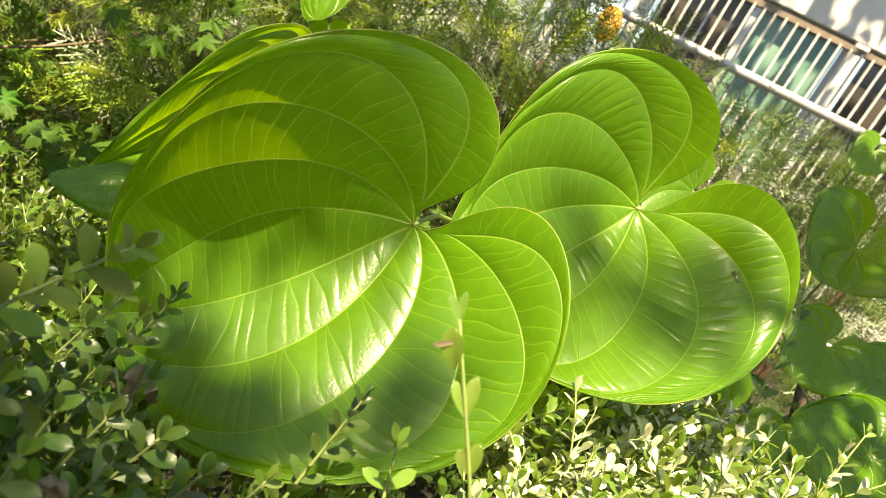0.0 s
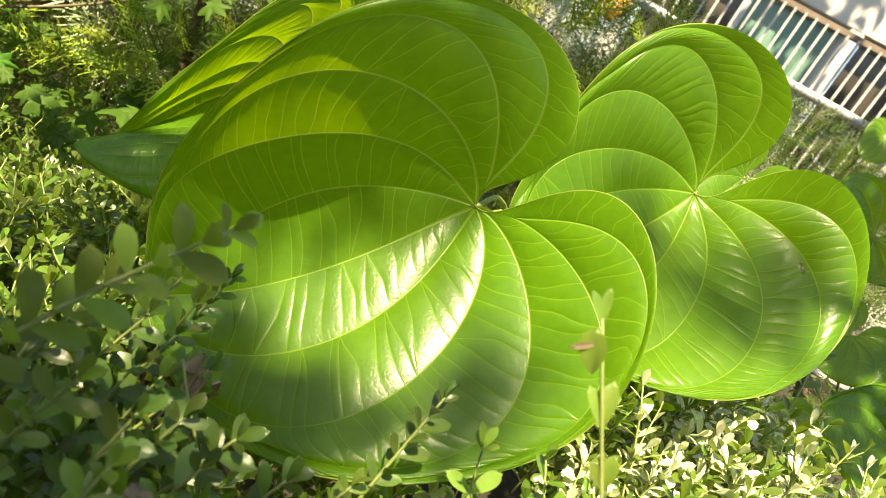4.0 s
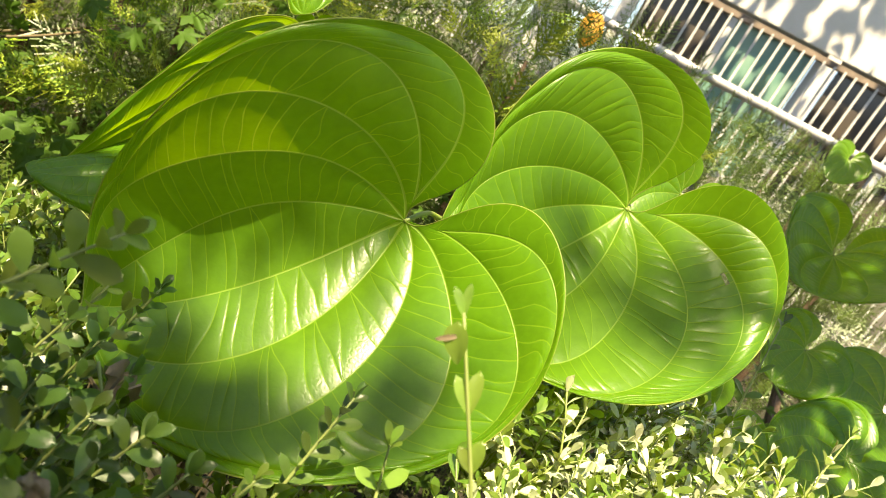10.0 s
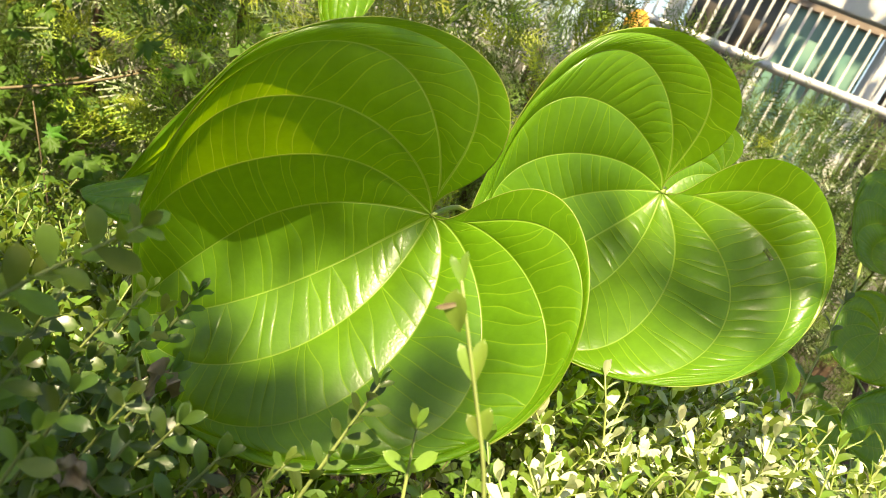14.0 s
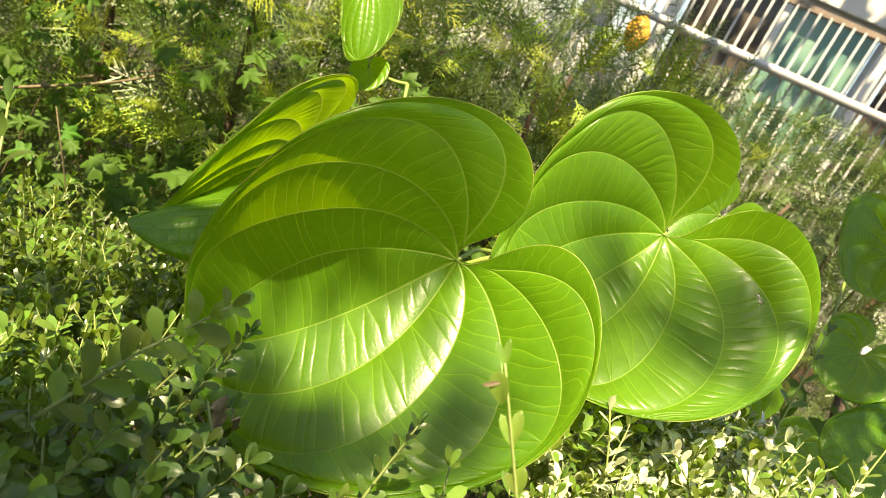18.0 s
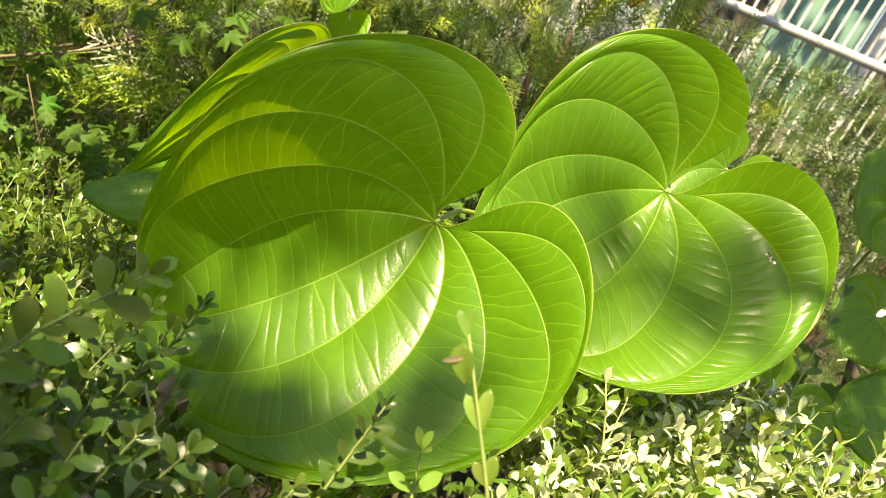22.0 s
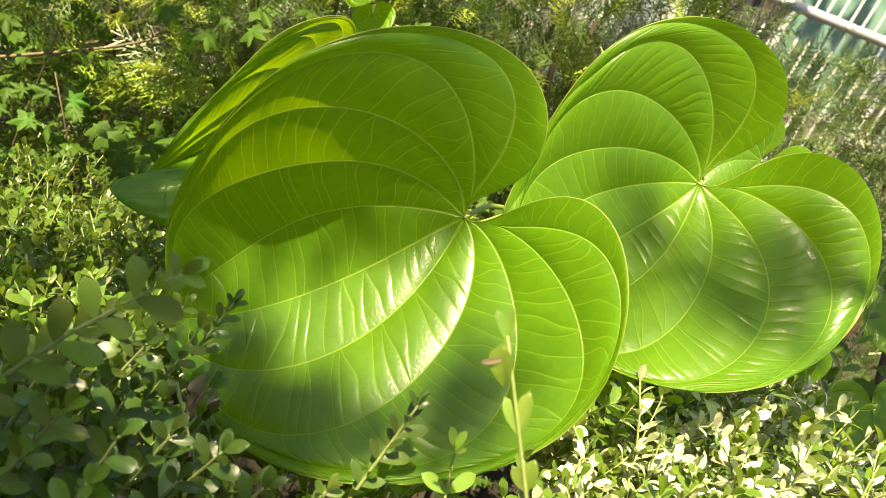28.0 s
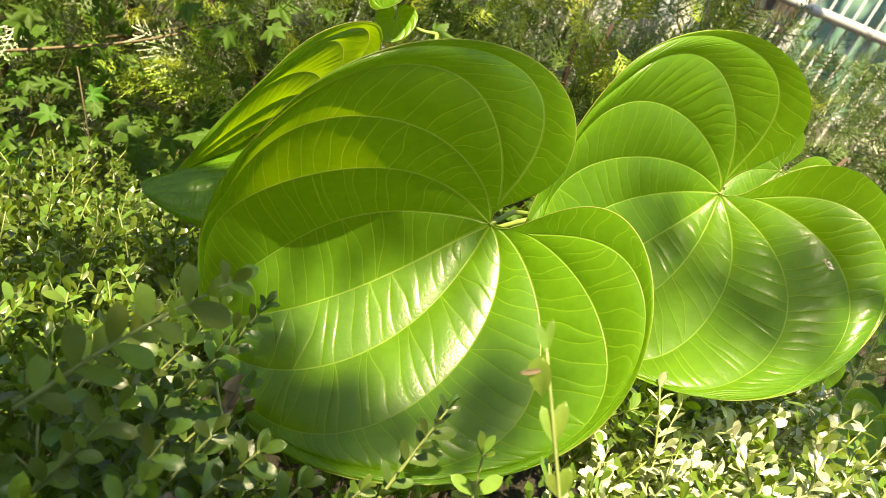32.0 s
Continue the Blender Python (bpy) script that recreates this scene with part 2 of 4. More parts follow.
def yam_leaf(label, m, tip, margins, veins, curve, scale=1.0, squeeze=1.0, flip=1.0, fine=1.0, seed=1, petiole_to=None, quilt=1.0, wave=0.0, hole=None):
    """A leaf tiled by veins, cross veinlets and the swelling cells of blade between them."""
    rng = np.random.default_rng(seed)
    leaf = thing("yam_leaf", m, label, "leaf", "heart-shaped leaves of the vine")
    rows = 240
    tip = np.asarray(tip, float)
    curves = []
    for c in (margins[0], *veins, margins[1]):
        ctrl = [(0, 0), *[(c[i] / 1000, c[i + 1] / 1000) for i in range(0, len(c), 2)], tip]
        curves.append(even(bezier(ctrl, 500), rows))
    curves = np.array(curves)
    strips = len(curves) - 1
    tau = np.linspace(0, 1, rows)
    for rank, meets in ((1, 0.42), (2, 0.58), (3, 0.78)):
        # the outer veins run out into the margin one after the other
        w = np.clip((tau - meets + 0.13) / 0.26, 0, 1)
        w = (w * w * (3 - 2 * w))[:, None]
        for i, edge in ((rank, 0), (strips - rank, strips)):
            curves[i] = curves[i] * (1 - w) + curves[edge] * w
    width = np.linalg.norm(curves[1:] - curves[:-1], axis=-1) + 1e-6

    def spot(s, g, t):
        """The flat place at fraction g of strip s, at t of the way to the tip."""
        g, t = np.broadcast_arrays(g, t)
        c = [np.stack([np.interp(t, tau, curves[min(max(s + o, 0), strips)][:, i]) for i in range(2)], -1) for o in (-1, 0, 1, 2)]
        f = g[..., None]
        soft = 0.5 * (2 * c[1] + (c[2] - c[0]) * f + (2 * c[0] - 5 * c[1] + 4 * c[2] - c[3]) * f**2 + (3 * c[1] - c[0] - 3 * c[2] + c[3]) * f**3)
        return 0.5 * (c[1] + (c[2] - c[1]) * f) + 0.5 * soft

    def lift(uv, h):
        z = bowl(uv[..., 0], uv[..., 1], curve) + h
        return np.stack([uv[..., 0], uv[..., 1] * flip * squeeze, z], -1) * scale

    def half_vein(i, t):
        """Half the width of vein i; nothing at the margins."""
        if i in (0, strips):
            return 0.0 * t
        room = np.minimum(np.interp(t, tau, width[i - 1]), np.interp(t, tau, width[i]))
        thick = (0.0007 if i == strips // 2 else 0.00052) * np.clip(1 - t, 0, 1) ** 0.9 + 0.0002 + 0.0006 * np.exp(-t / 0.07)
        return thick * np.where(t < 0.2, 1.0, np.clip(room / 0.008, 0.02, 1))

    way = 1 if flip > 0 else -1
    sub = max(4, int(8 * fine))
    blades, quads, slots, slots_at = [], [], [], []
    for s in range(strips):
        length = max(np.linalg.norm(np.diff(curves[j], axis=0), axis=1).sum() for j in (s, s + 1))
        count = max(8, int(length / (0.0100 / max(0.5, fine) ** 0.5)))
        at = (np.arange(count) + 0.5 + rng.uniform(-0.28, 0.28, count)) / count
        slant = rng.uniform(0.0, 0.022)
        g = np.linspace(0, 1, sub + 1)
        lines = []
        for i in range(count):
            wav = rng.uniform(-1, 1) * 0.006 * np.sin(math.pi * g) + rng.uniform(-1, 1) * 0.0038 * np.sin(2 * math.pi * g) + rng.uniform(-1, 1) * 0.0012 * np.sin(3 * math.pi * g + 1)
            lines.append(at[i] + slant * (g - 0.5) * 2 + wav)
        for i in range(count - 1):
            if rng.random() < 0.22:
                gap = (lines[i + 1] - lines[i]) * 0.93
                lines[i] = lines[i] + gap * (np.clip((g - 0.45) / 0.55, 0, 1) ** 1.2 if rng.random() < 0.5 else np.clip((0.55 - g) / 0.55, 0, 1) ** 1.2)
        lines = np.clip(np.maximum.accumulate(np.array(lines), 0), 0.004, 0.997)
        eps = (0.00026 + 0.00012 * rng.random(count)) / length / scale**0.5
        marks = []
        profile = (0.0, 0.05, 0.14, 0.28, 0.45, 0.62, 0.78, 0.9) if fine > 0.8 else (0.0, 0.12, 0.4, 0.75)
        puff = rng.uniform(0.45, 1.35, count + 1)
        levels, cells = [], []
        last = np.zeros(sub + 1)
        for i in range(count + 1):
            nxt = lines[i] - eps[i] if i < count else np.ones(sub + 1)
            nxt = np.maximum(nxt, last + 1e-5)
            for q in profile if i < count else (*profile, 1.0):
                levels.append(last + (nxt - last) * q)
                cells.append(puff[i] * 2.0 * q**0.7 * (1 - q) ** 0.8)
                marks.append(0)
            if i < count:
                levels.append(nxt), cells.append(0.0), marks.append(1)
                last = nxt + 2 * eps[i]
        t = np.array(levels)
        cell = np.array(cells)[:, None]
        w = np.interp(t, tau, width[s])
        d0 = np.minimum(half_vein(s, t) / w, 0.3)
        d1 = np.minimum(half_vein(s + 1, t) / w, 0.3)
        gg = d0 + (1 - d0 - d1) * g[None]
        across = {0: 0.62 * (1 - g), strips - 1: 0.62 * g}.get(s, g)
        swell = np.sin(math.pi * across)[None] ** 0.75
        h = quilt * swell * np.minimum(w, 0.026) * np.clip(w / 0.018, 0, 1) * (0.094 + (0.009 if s in (0, strips - 1) else 0.014 if s in (1, strips - 2) else 0.024) * cell)
        if s in (0, strips - 1):
            side = (1 - g if s == 0 else g)[None]
            h = h + wave * side**2 * np.sin(t * 23 + s) * np.sin(math.pi * t)
        v = lift(spot(s, gg, t), h)
        faces = grid_faces(len(t), sub + 1)[:, ::way]
        low = np.repeat(np.array(marks[:-1], int), sub)
        faces = faces + 1 + len(slots_at)
        foot = faces <= len(slots_at) + sub + 1
        faces[foot] = 0
        slots_at.extend([0] * len(v.reshape(-1, 3)))
        blades.append(v.reshape(-1, 3))
        quads.append(faces), slots.append(low)
    v = np.concatenate([lift(np.zeros((1, 2)), np.zeros(1)), *blades])
    faces, slots = np.concatenate(quads), np.concatenate(slots)
    polys, kinds_of = [], []
    for q, k in zip(faces.tolist(), slots.tolist()):
        q = tuple(dict.fromkeys(q))
        if hole and math.hypot((v[q[0]][0] - hole[0]) / hole[2], (v[q[0]][1] - hole[1]) / hole[3]) < 1:
            continue
        if len(q) > 2:
            polys.append(q), kinds_of.append(k)
    part("blade", mesh_of("blade", v, polys, [M_BLADE, M_VEINLET], slots=kinds_of), leaf)
    for i in range(1, strips):
        hv = half_vein(i, tau)
        left = spot(i - 1, 1 - np.minimum(hv / width[i - 1], 0.3), tau)
        right = spot(i, np.minimum(hv / width[i], 0.3), tau)
        across = np.array([0, 0.3, 0.7, 1.0])
        uv = left[:, None] + (right - left)[:, None] * across[None, :, None]
        h = np.array([0, -0.5, -0.5, 0])[None] * np.minimum(hv, 0.0016)[:, None]
        fs = grid_faces(rows, 4)[:, ::way]
        part("midrib" if i == strips // 2 else "vein", mesh_of("vein", lift(uv, h).reshape(-1, 3), fs, M_VEIN), leaf)
    for s, g in ((0, 0.0), (strips - 1, 1.0)):
        h = wave * np.sin(tau * 23 + s) * np.sin(math.pi * tau)
        v, f = tube(lift(spot(s, np.full(rows, g), tau), h), 0.00045 * scale, 5)
        part("margin", mesh_of("margin", v, f, M_MARGIN), leaf)
    if petiole_to is not None:
        end = np.array((m.inverted() @ Vector(petiole_to))[:])
        knee = np.array([-0.012, 0.0, -0.02])
        path = smooth_path([(0.0005, 0, 0.0002), knee, 0.4 * knee + 0.6 * end + np.array([0, 0, -0.01]), end], 18)
        v, f = tube(path, np.linspace(0.0016, 0.0024, 18), 8)
        part("petiole", mesh_of("petiole", v, f, M_PETIOLE), leaf, "yellow-green leaf stalk")
    return leaf


A_TIP = (0.1932, -0.0292)
A_MARGINS = ((-31, -48, -137, 145, -175, -294, 16, -116, 68, -75, 3, -120, 168, -124, 171, -78),
             (-23, 49, -224, -136, -98, 251, 25, 184, 38, 119, 74, 104, 164, 90, 193, 31))
A_VEINS = ((-13, -44, -256, 34, 48, -396, 46, 112, 95, -213, 176, -75),
           (-68, -50, -121, -221, 162, -43, 142, -133),
           (-34, -53, -20, -177, 141, -71, 156, -107),
           (16, -69, 6, -77, 163, -105, 157, -89),
           (22, -21, 82, -76, 100, -37, 161, -53),
           (41, -2, 74, 6, 124, -2, 157, -10),
           (38, 27, 75, 61, 136, 33, 182, 22),
           (-6, 62, 68, 116, 148, 75, 188, 32),
           (-47, 49, -3, 263, 146, 22, 184, 69),
           (-115, 57, -54, 259, 117, 77, 190, 64),
           (-35, 61, -306, -76, 138, 443, 4, -39, 137, 149, 194, 40))
A_CURVE = (0.714, -0.159, 0.100, -0.045, 0.059, -0.518, 1.841, 0.060, -1.457, -1.188, 0.063, 1.384)
A_WAY, A_FACE = (-0.6164, 0.1148, -0.7790), (-0.2567, -0.9644, 0.0637)
B_TIP = (0.1517, -0.0038)
B_MARGINS = ((-41, -44, -104, 153, -203, -253, 26, -100, 85, -149, -54, -97, 188, -85, 153, -72),
             (-22, 51, -169, -106, -106, 216, -16, 174, 15, 139, 75, 138, 121, 92, 149, 49))
B_VEINS = ((-17, -37, -263, 38, 111, -346, -29, 7, 110, -127, 156, -72),
           (-81, -56, -50, -190, 68, -93, 161, -76),
           (-37, -34, 14, -187, 93, -79, 148, -66),
           (2, -49, 50, -69, 110, -130, 147, -38),
           (28, -26, 57, -33, 95, -71, 141, -35),
           (31, 3, 58, -1, 94, -9, 120, -3),
           (28, 21, 55, 29, 100, 40, 127, 20),
           (17, 51, 29, 62, 134, 100, 144, 39),
           (-11, 50, -27, 156, 149, 122, 136, 47),
           (-64, 43, -64, 228, 105, 123, 144, 65),
           (-19, 56, -211, -32, 17, 388, 50, 0, 101, 165, 148, 49))
B_CURVE = (0.685, -0.154, 0.025, -0.042, 0.021, -0.160, 0.798, -0.689, 1.003, 0.620, -0.540, 0.569)
B_WAY, B_FACE = (-0.5239, -0.1239, -0.8427), (-0.2267, -0.9400, 0.2552)
SOFT_CURVE = (0.25, 0, 0, 0, 0, -0.5)
A_SHAPE = (A_TIP, A_MARGINS, A_VEINS)
B_SHAPE = (B_TIP, B_MARGINS, B_VEINS)

HUB_A, HUB_B = Vector((0.047, 0.4315, 0.9582)), Vector((0.216, 0.5266, 1.0202))
yam_leaf("large glossy heart-shaped green leaf lying against the hedge", axes_of(A_WAY, A_FACE, HUB_A),
         *A_SHAPE, A_CURVE, seed=3, fine=1.1, quilt=1.0, wave=0.001, petiole_to=(0.10, 0.56, 0.93))
yam_leaf("broad heart-shaped green leaf with a small torn hole", axes_of(B_WAY, B_FACE, HUB_B),
         *B_SHAPE, B_CURVE, seed=4, fine=1.25, quilt=1.1, wave=0.001, hole=(-0.0250, 0.0800, 0.0024, 0.0052), petiole_to=(0.22, 0.66, 0.96))


def leaf_between(label, hub, tip_at, face, shape=A_SHAPE, curve=SOFT_CURVE, flip=1.0, scale=None, **more):
    """A yam leaf from its foot to its tip, facing a way."""
    hub, tip_at = Vector(hub), Vector(tip_at)
    size = scale or (tip_at - hub).length / math.hypot(*shape[0])
    turn = math.atan2(shape[0][1] * flip, shape[0][0])
    m = axes_of(tip_at - hub, face, hub) @ Matrix.Rotation(-turn, 4, "Z")
    return yam_leaf(label, m, *shape, curve, scale=size, flip=flip, **more)


def drawn_out(curve, last, before):
    """A margin or vein whose end is drawn in towards the leaf's long tip."""
    mid = 1000 * A_TIP[1]
    return (*curve[:-3], mid + (curve[-3] - mid) * before, curve[-2], mid + (curve[-1] - mid) * last)


C_SHAPE = (A_TIP, tuple(drawn_out(c, 0.01, 0.00) for c in A_MARGINS), tuple(drawn_out(c, 0.06, 0.12) for c in A_VEINS))
leaf_between("yellow-green heart-shaped leaf behind the large one", (-0.118, 0.628, 0.930), (-0.222, 0.543, 0.807), (-0.2, -0.55, -0.66), shape=C_SHAPE, fine=0.9, seed=5, squeeze=1.033,
             quilt=0.85, wave=0.002, curve=(0.105, -0.06, 0.03, 0, 0, -0.5), petiole_to=(0.05, 0.72, 0.86))
leaf_between("dark blue-green leaf in shade below the yellow-green one", (-0.13, 0.541, 0.886), (-0.205, 0.495, 0.842), (-0.2, -0.45, 0.85), shape=B_SHAPE, curve=(0.1, 0, 0.1, 0.1, 0, -1.5, 0, 0, 1.0), squeeze=0.68, fine=0.85, quilt=1.3, seed=14, petiole_to=(-0.05, 0.66, 0.84))
leaf_between("shaded blue-green heart-shaped leaf with dappled light", (0.781, 1.025, 1.043), (0.723, 0.934, 0.906), (-0.45, -0.8, 0.4), shape=B_SHAPE, curve=B_CURVE, fine=0.85, quilt=1.5, seed=6, scale=0.86, petiole_to=(0.86, 1.16, 0.9))
leaf_between("dark green heart-shaped leaf hanging in shade", (0.773, 0.747, 0.907), (0.711, 0.669, 0.831), (-0.4, -0.8, 0.4), shape=B_SHAPE, fine=0.85, quilt=1.4, seed=7, petiole_to=(0.9, 1.2, 0.8))
leaf_between("bright green quilted leaf low beside the hedge", (0.69, 0.665, 0.855), (0.57, 0.65, 0.822), (-0.2, -0.6, 0.75), fine=0.85, quilt=1.8, seed=8, petiole_to=(0.76, 0.82, 0.72))
leaf_between("dark green heart-shaped leaf low in the shade", (0.643, 0.778, 0.930), (0.602, 0.745, 0.874), (-0.3, -0.8, 0.4), shape=B_SHAPE, fine=0.85, quilt=1.4, seed=9, scale=0.5, petiole_to=(0.9, 0.95, 0.75))
leaf_between("small heart-shaped green leaf high on the vine", (1.049, 1.534, 1.227), (0.988, 1.497, 1.129), (-0.4, -0.9, 0.1), scale=0.42, fine=0.4, seed=10, petiole_to=(1.1, 1.65, 1.1))
leaf_between("young cupped leaf, pale green", (-0.135, 0.810, 1.092), (-0.117, 0.754, 1.027), (-0.2, -0.85, 0.5), fine=0.4, seed=11, curve=(-0.1, 0, 0, 0, 0, -2.5, 0, 0, 1.0), shape=B_SHAPE, squeeze=0.50, petiole_to=(-0.14, 0.86, 0.99))
leaf_between("dark green leaf in deep shade under the broad leaf", (0.474, 0.627, 0.838), (0.386, 0.59, 0.768), (-0.3, -0.85, 0.4), fine=0.5, seed=12, petiole_to=(0.5, 0.75, 0.7))
leaf_between("small green leaf behind the broad leaf", (0.285, 0.60, 1.045), (0.235, 0.585, 0.99), (-0.2, -0.9, 0.35), fine=0.4, seed=13, petiole_to=(0.25, 0.68, 0.95))

leaf_between("small dark green leaf near the young leaf", (-0.100, 0.816, 1.001), (-0.087, 0.791, 0.965), (-0.1, -0.9, 0.2), shape=B_SHAPE, fine=0.4, seed=17, scale=0.2, petiole_to=(-0.05, 0.85, 1.0))

# vine stem that carries the leaf stalks
vine = thing("yam_vine", (0, 0, 0), "thin twining green vine stem among the hedge", "vine")
for i, pts in enumerate((((0.02, 0.66, 0.70), (0.06, 0.60, 0.90), (0.10, 0.56, 0.93), (0.22, 0.66, 0.96), (0.25, 0.68, 0.95), (0.5, 0.75, 0.70), (0.76, 0.82, 0.72)),
                         ((0.76, 0.82, 0.72), (0.9, 0.95, 0.75), (0.9, 1.2, 0.8), (0.86, 1.16, 0.9), (1.1, 1.65, 1.1)),
                         ((0.02, 0.66, 0.70), (-0.05, 0.85, 1.0)))):
    v, f = tube(smooth_path(pts, 40), 0.0026, 7)
    part("stem", mesh_of("stem", v, f, M_PETIOLE), vine)

# ---- ground ----
rng = np.random.default_rng(11)
gx, gy = np.meshgrid(np.linspace(-1, 1, 90), np.linspace(-1, 1, 90), indexing="ij")
gx, gy = np.sign(gx) * (np.abs(gx) ** 2.6) * 400, np.sign(gy) * (np.abs(gy) ** 2.6) * 400
gz = 0.03 * np.sin(gx * 3.1) * np.cos(gy * 2.7) - 0.02
gv = np.stack([gx, gy, gz], -1).reshape(-1, 3)
ground = new("ground", mesh_of("ground", gv, grid_faces(90, 90)[:, ::-1], M_SOIL))
tagged(ground, "dark bare soil with scattered litter", "ground", kind="structure")

# plain unseen walls, added to close the place and cut the sky light
for size, at in (((9.0, 0.2, 2.9), (0.4, -2.7, 1.4)), ((0.2, 7.4, 2.9), (-4.2, 1.1, 1.4))):
    v, f = box_piece(size, at, 0.01)
    tagged(new("wall_south" if size[0] > 1 else "wall_west", mesh_of("wall", v, f, M_PLINTH, smooth=False)), "unseen dark wall, added to hold back sky light", "wall", kind="structure")

# ---- boxwood hedge ----


def small_leaf(length, width, along, across, cup=0.25, bend=0.12):
    """An obovate leaf from its foot along +x, its upper side to +z."""
    s = 1 - np.linspace(1, 0, along + 1) ** 1.5
    w = np.interp(s, (0, 0.12, 0.3, 0.5, 0.65, 0.8, 0.9, 0.96, 1.0), (0.12, 0.36, 0.74, 0.96, 1.0, 0.9, 0.7, 0.46, 0.16))
    t = np.linspace(-1, 1, across + 1)
    x = s[:, None] * length - 0.06 * length * (np.abs(t)[None] ** 2) * s[:, None] ** 4
    y = 0.5 * width * w[:, None] * t[None]
    z = cup * np.abs(y) + bend * length * s[:, None] * (1 - s[:, None]) * 1.2 - 0.25 * bend * length * s[:, None] ** 2
    v = np.stack([x + 0 * y, y, z], -1).reshape(-1, 3)
    return v, grid_faces(along + 1, across + 1)[:, ::-1]


def turn_to(x_way, up):
    return np.array(axes_of(x_way, up, (0, 0, 0)).to_3x3())


def shoot_pieces(rng, length, pairs, leaf_len, along=5, across=2, lean=0.3):
    """A boxwood shoot growing along +z: its stem, and leaves in crossed pairs."""
    n = 4
    z = np.linspace(0, length, n)
    bx, by = rng.uniform(-lean, lean, 2) * length
    path = np.stack([bx * (z / length) ** 2, by * (z / length) ** 2, z], -1)
    stem = tube(path, np.linspace(0.0011, 0.0006, n), 4)
    leaves = []
    for i in range(pairs):
        s = 0.12 + 0.86 * (i + 0.5 * rng.random()) / pairs
        at = np.array([np.interp(s * length, z, path[:, c]) for c in range(3)])
        spin = i * 1.57 + rng.uniform(-0.4, 0.4)
        for side in (0, math.pi):
            a = spin + side
            rise = rng.uniform(0.1, 0.8) + 0.5 * s
            way = np.array([math.cos(a), math.sin(a), rise])
            up = np.array([-math.cos(a) * rise, -math.sin(a) * rise, 1.0]) + rng.uniform(-0.25, 0.25, 3)
            size = leaf_len * rng.uniform(0.75, 1.15) * (1.0 - 0.35 * max(0, s - 0.75) / 0.25)
            v, f = small_leaf(size, size * rng.uniform(0.36, 0.47), along, across, rng.uniform(0.1, 0.4), rng.uniform(0.0, 0.3))
            leaves.append((v @ turn_to(way, up).T + at, f))
    for a in (0.0, 2.4):
        way = np.array([0.25 * math.cos(a), 0.25 * math.sin(a), 1.0])
        v, f = small_leaf(leaf_len * 0.7, leaf_len * 0.3, along, across, 0.5, 0.0)
        leaves.append((v @ turn_to(way, (-math.cos(a), -math.sin(a), 0.3)).T + path[-1], f))
    return stem, leaves


hedge = thing("boxwood_hedge", (0, 0.3, 0), "clipped boxwood hedge of small glossy oval leaves", "hedge")
HEDGE_AT = np.array((0, 0.3, 0))
rng = np.random.default_rng(21)
kinds = []
for i in range(9):
    stem, leaves = shoot_pieces(rng, rng.uniform(0.06, 0.085), int(rng.integers(4, 7)), rng.uniform(0.0165, 0.021))
    lv, lf = joined(leaves)
    v, f = joined([stem, (lv, lf)])
    for tone, mat in ((1, M_BOX), (2, M_BOX_GLARE)):
        kinds.append((v, f, [0] * len(stem[1]) + [tone] * len(lf), mesh_of("shoot", v, f, [M_GREEN_STEM, mat], slots=[0] * len(stem[1]) + [1] * len(lf))))


def hedge_top(x, y):
    dip = 0.055 * math.exp(-(((x - 0.05) / 0.12) ** 2 + ((y - 0.29) / 0.10) ** 2))
    rise = 0.045 * math.exp(-(((x + 0.13) / 0.10) ** 2 + ((y - 0.17) / 0.11) ** 2))
    edge = 0.13 * min(1.0, max(0.0, (x - 0.37) / 0.12))
    lift = 0.02 * min(1.0, max(0.0, (x - 0.08) / 0.06))
    return 0.872 - edge + lift + rise + 0.19 * x - 0.15 * (y - 0.3) - dip + 0.018 * noise.noise((x * 9, y * 9, 2.0))


def clear_of_leaves(x, y, z):
    """True where a shoot would not pierce the two large leaves."""
    for hub, radius, centre in ((HUB_A, 0.15, (0.02, 0.37)), (HUB_B, 0.14, (0.23, 0.47))):
        if abs(x - centre[0]) < radius and centre[1] - (0.035 if hub is HUB_A else 0.09) < y < centre[1] + 0.06 and z > (0.80 if hub is HUB_A else 0.91):
            return False
    return True


def upright(rng, tilt=0.35, toward=(0.0, 0.0)):
    a, b = rng.normal(0, tilt, 2)
    way = Vector((a + toward[0], b + toward[1], 1)).normalized()
    return np.array((way.to_track_quat("Z", "Y").to_matrix() @ Matrix.Rotation(rng.uniform(0, 6.28), 3, "Z")))


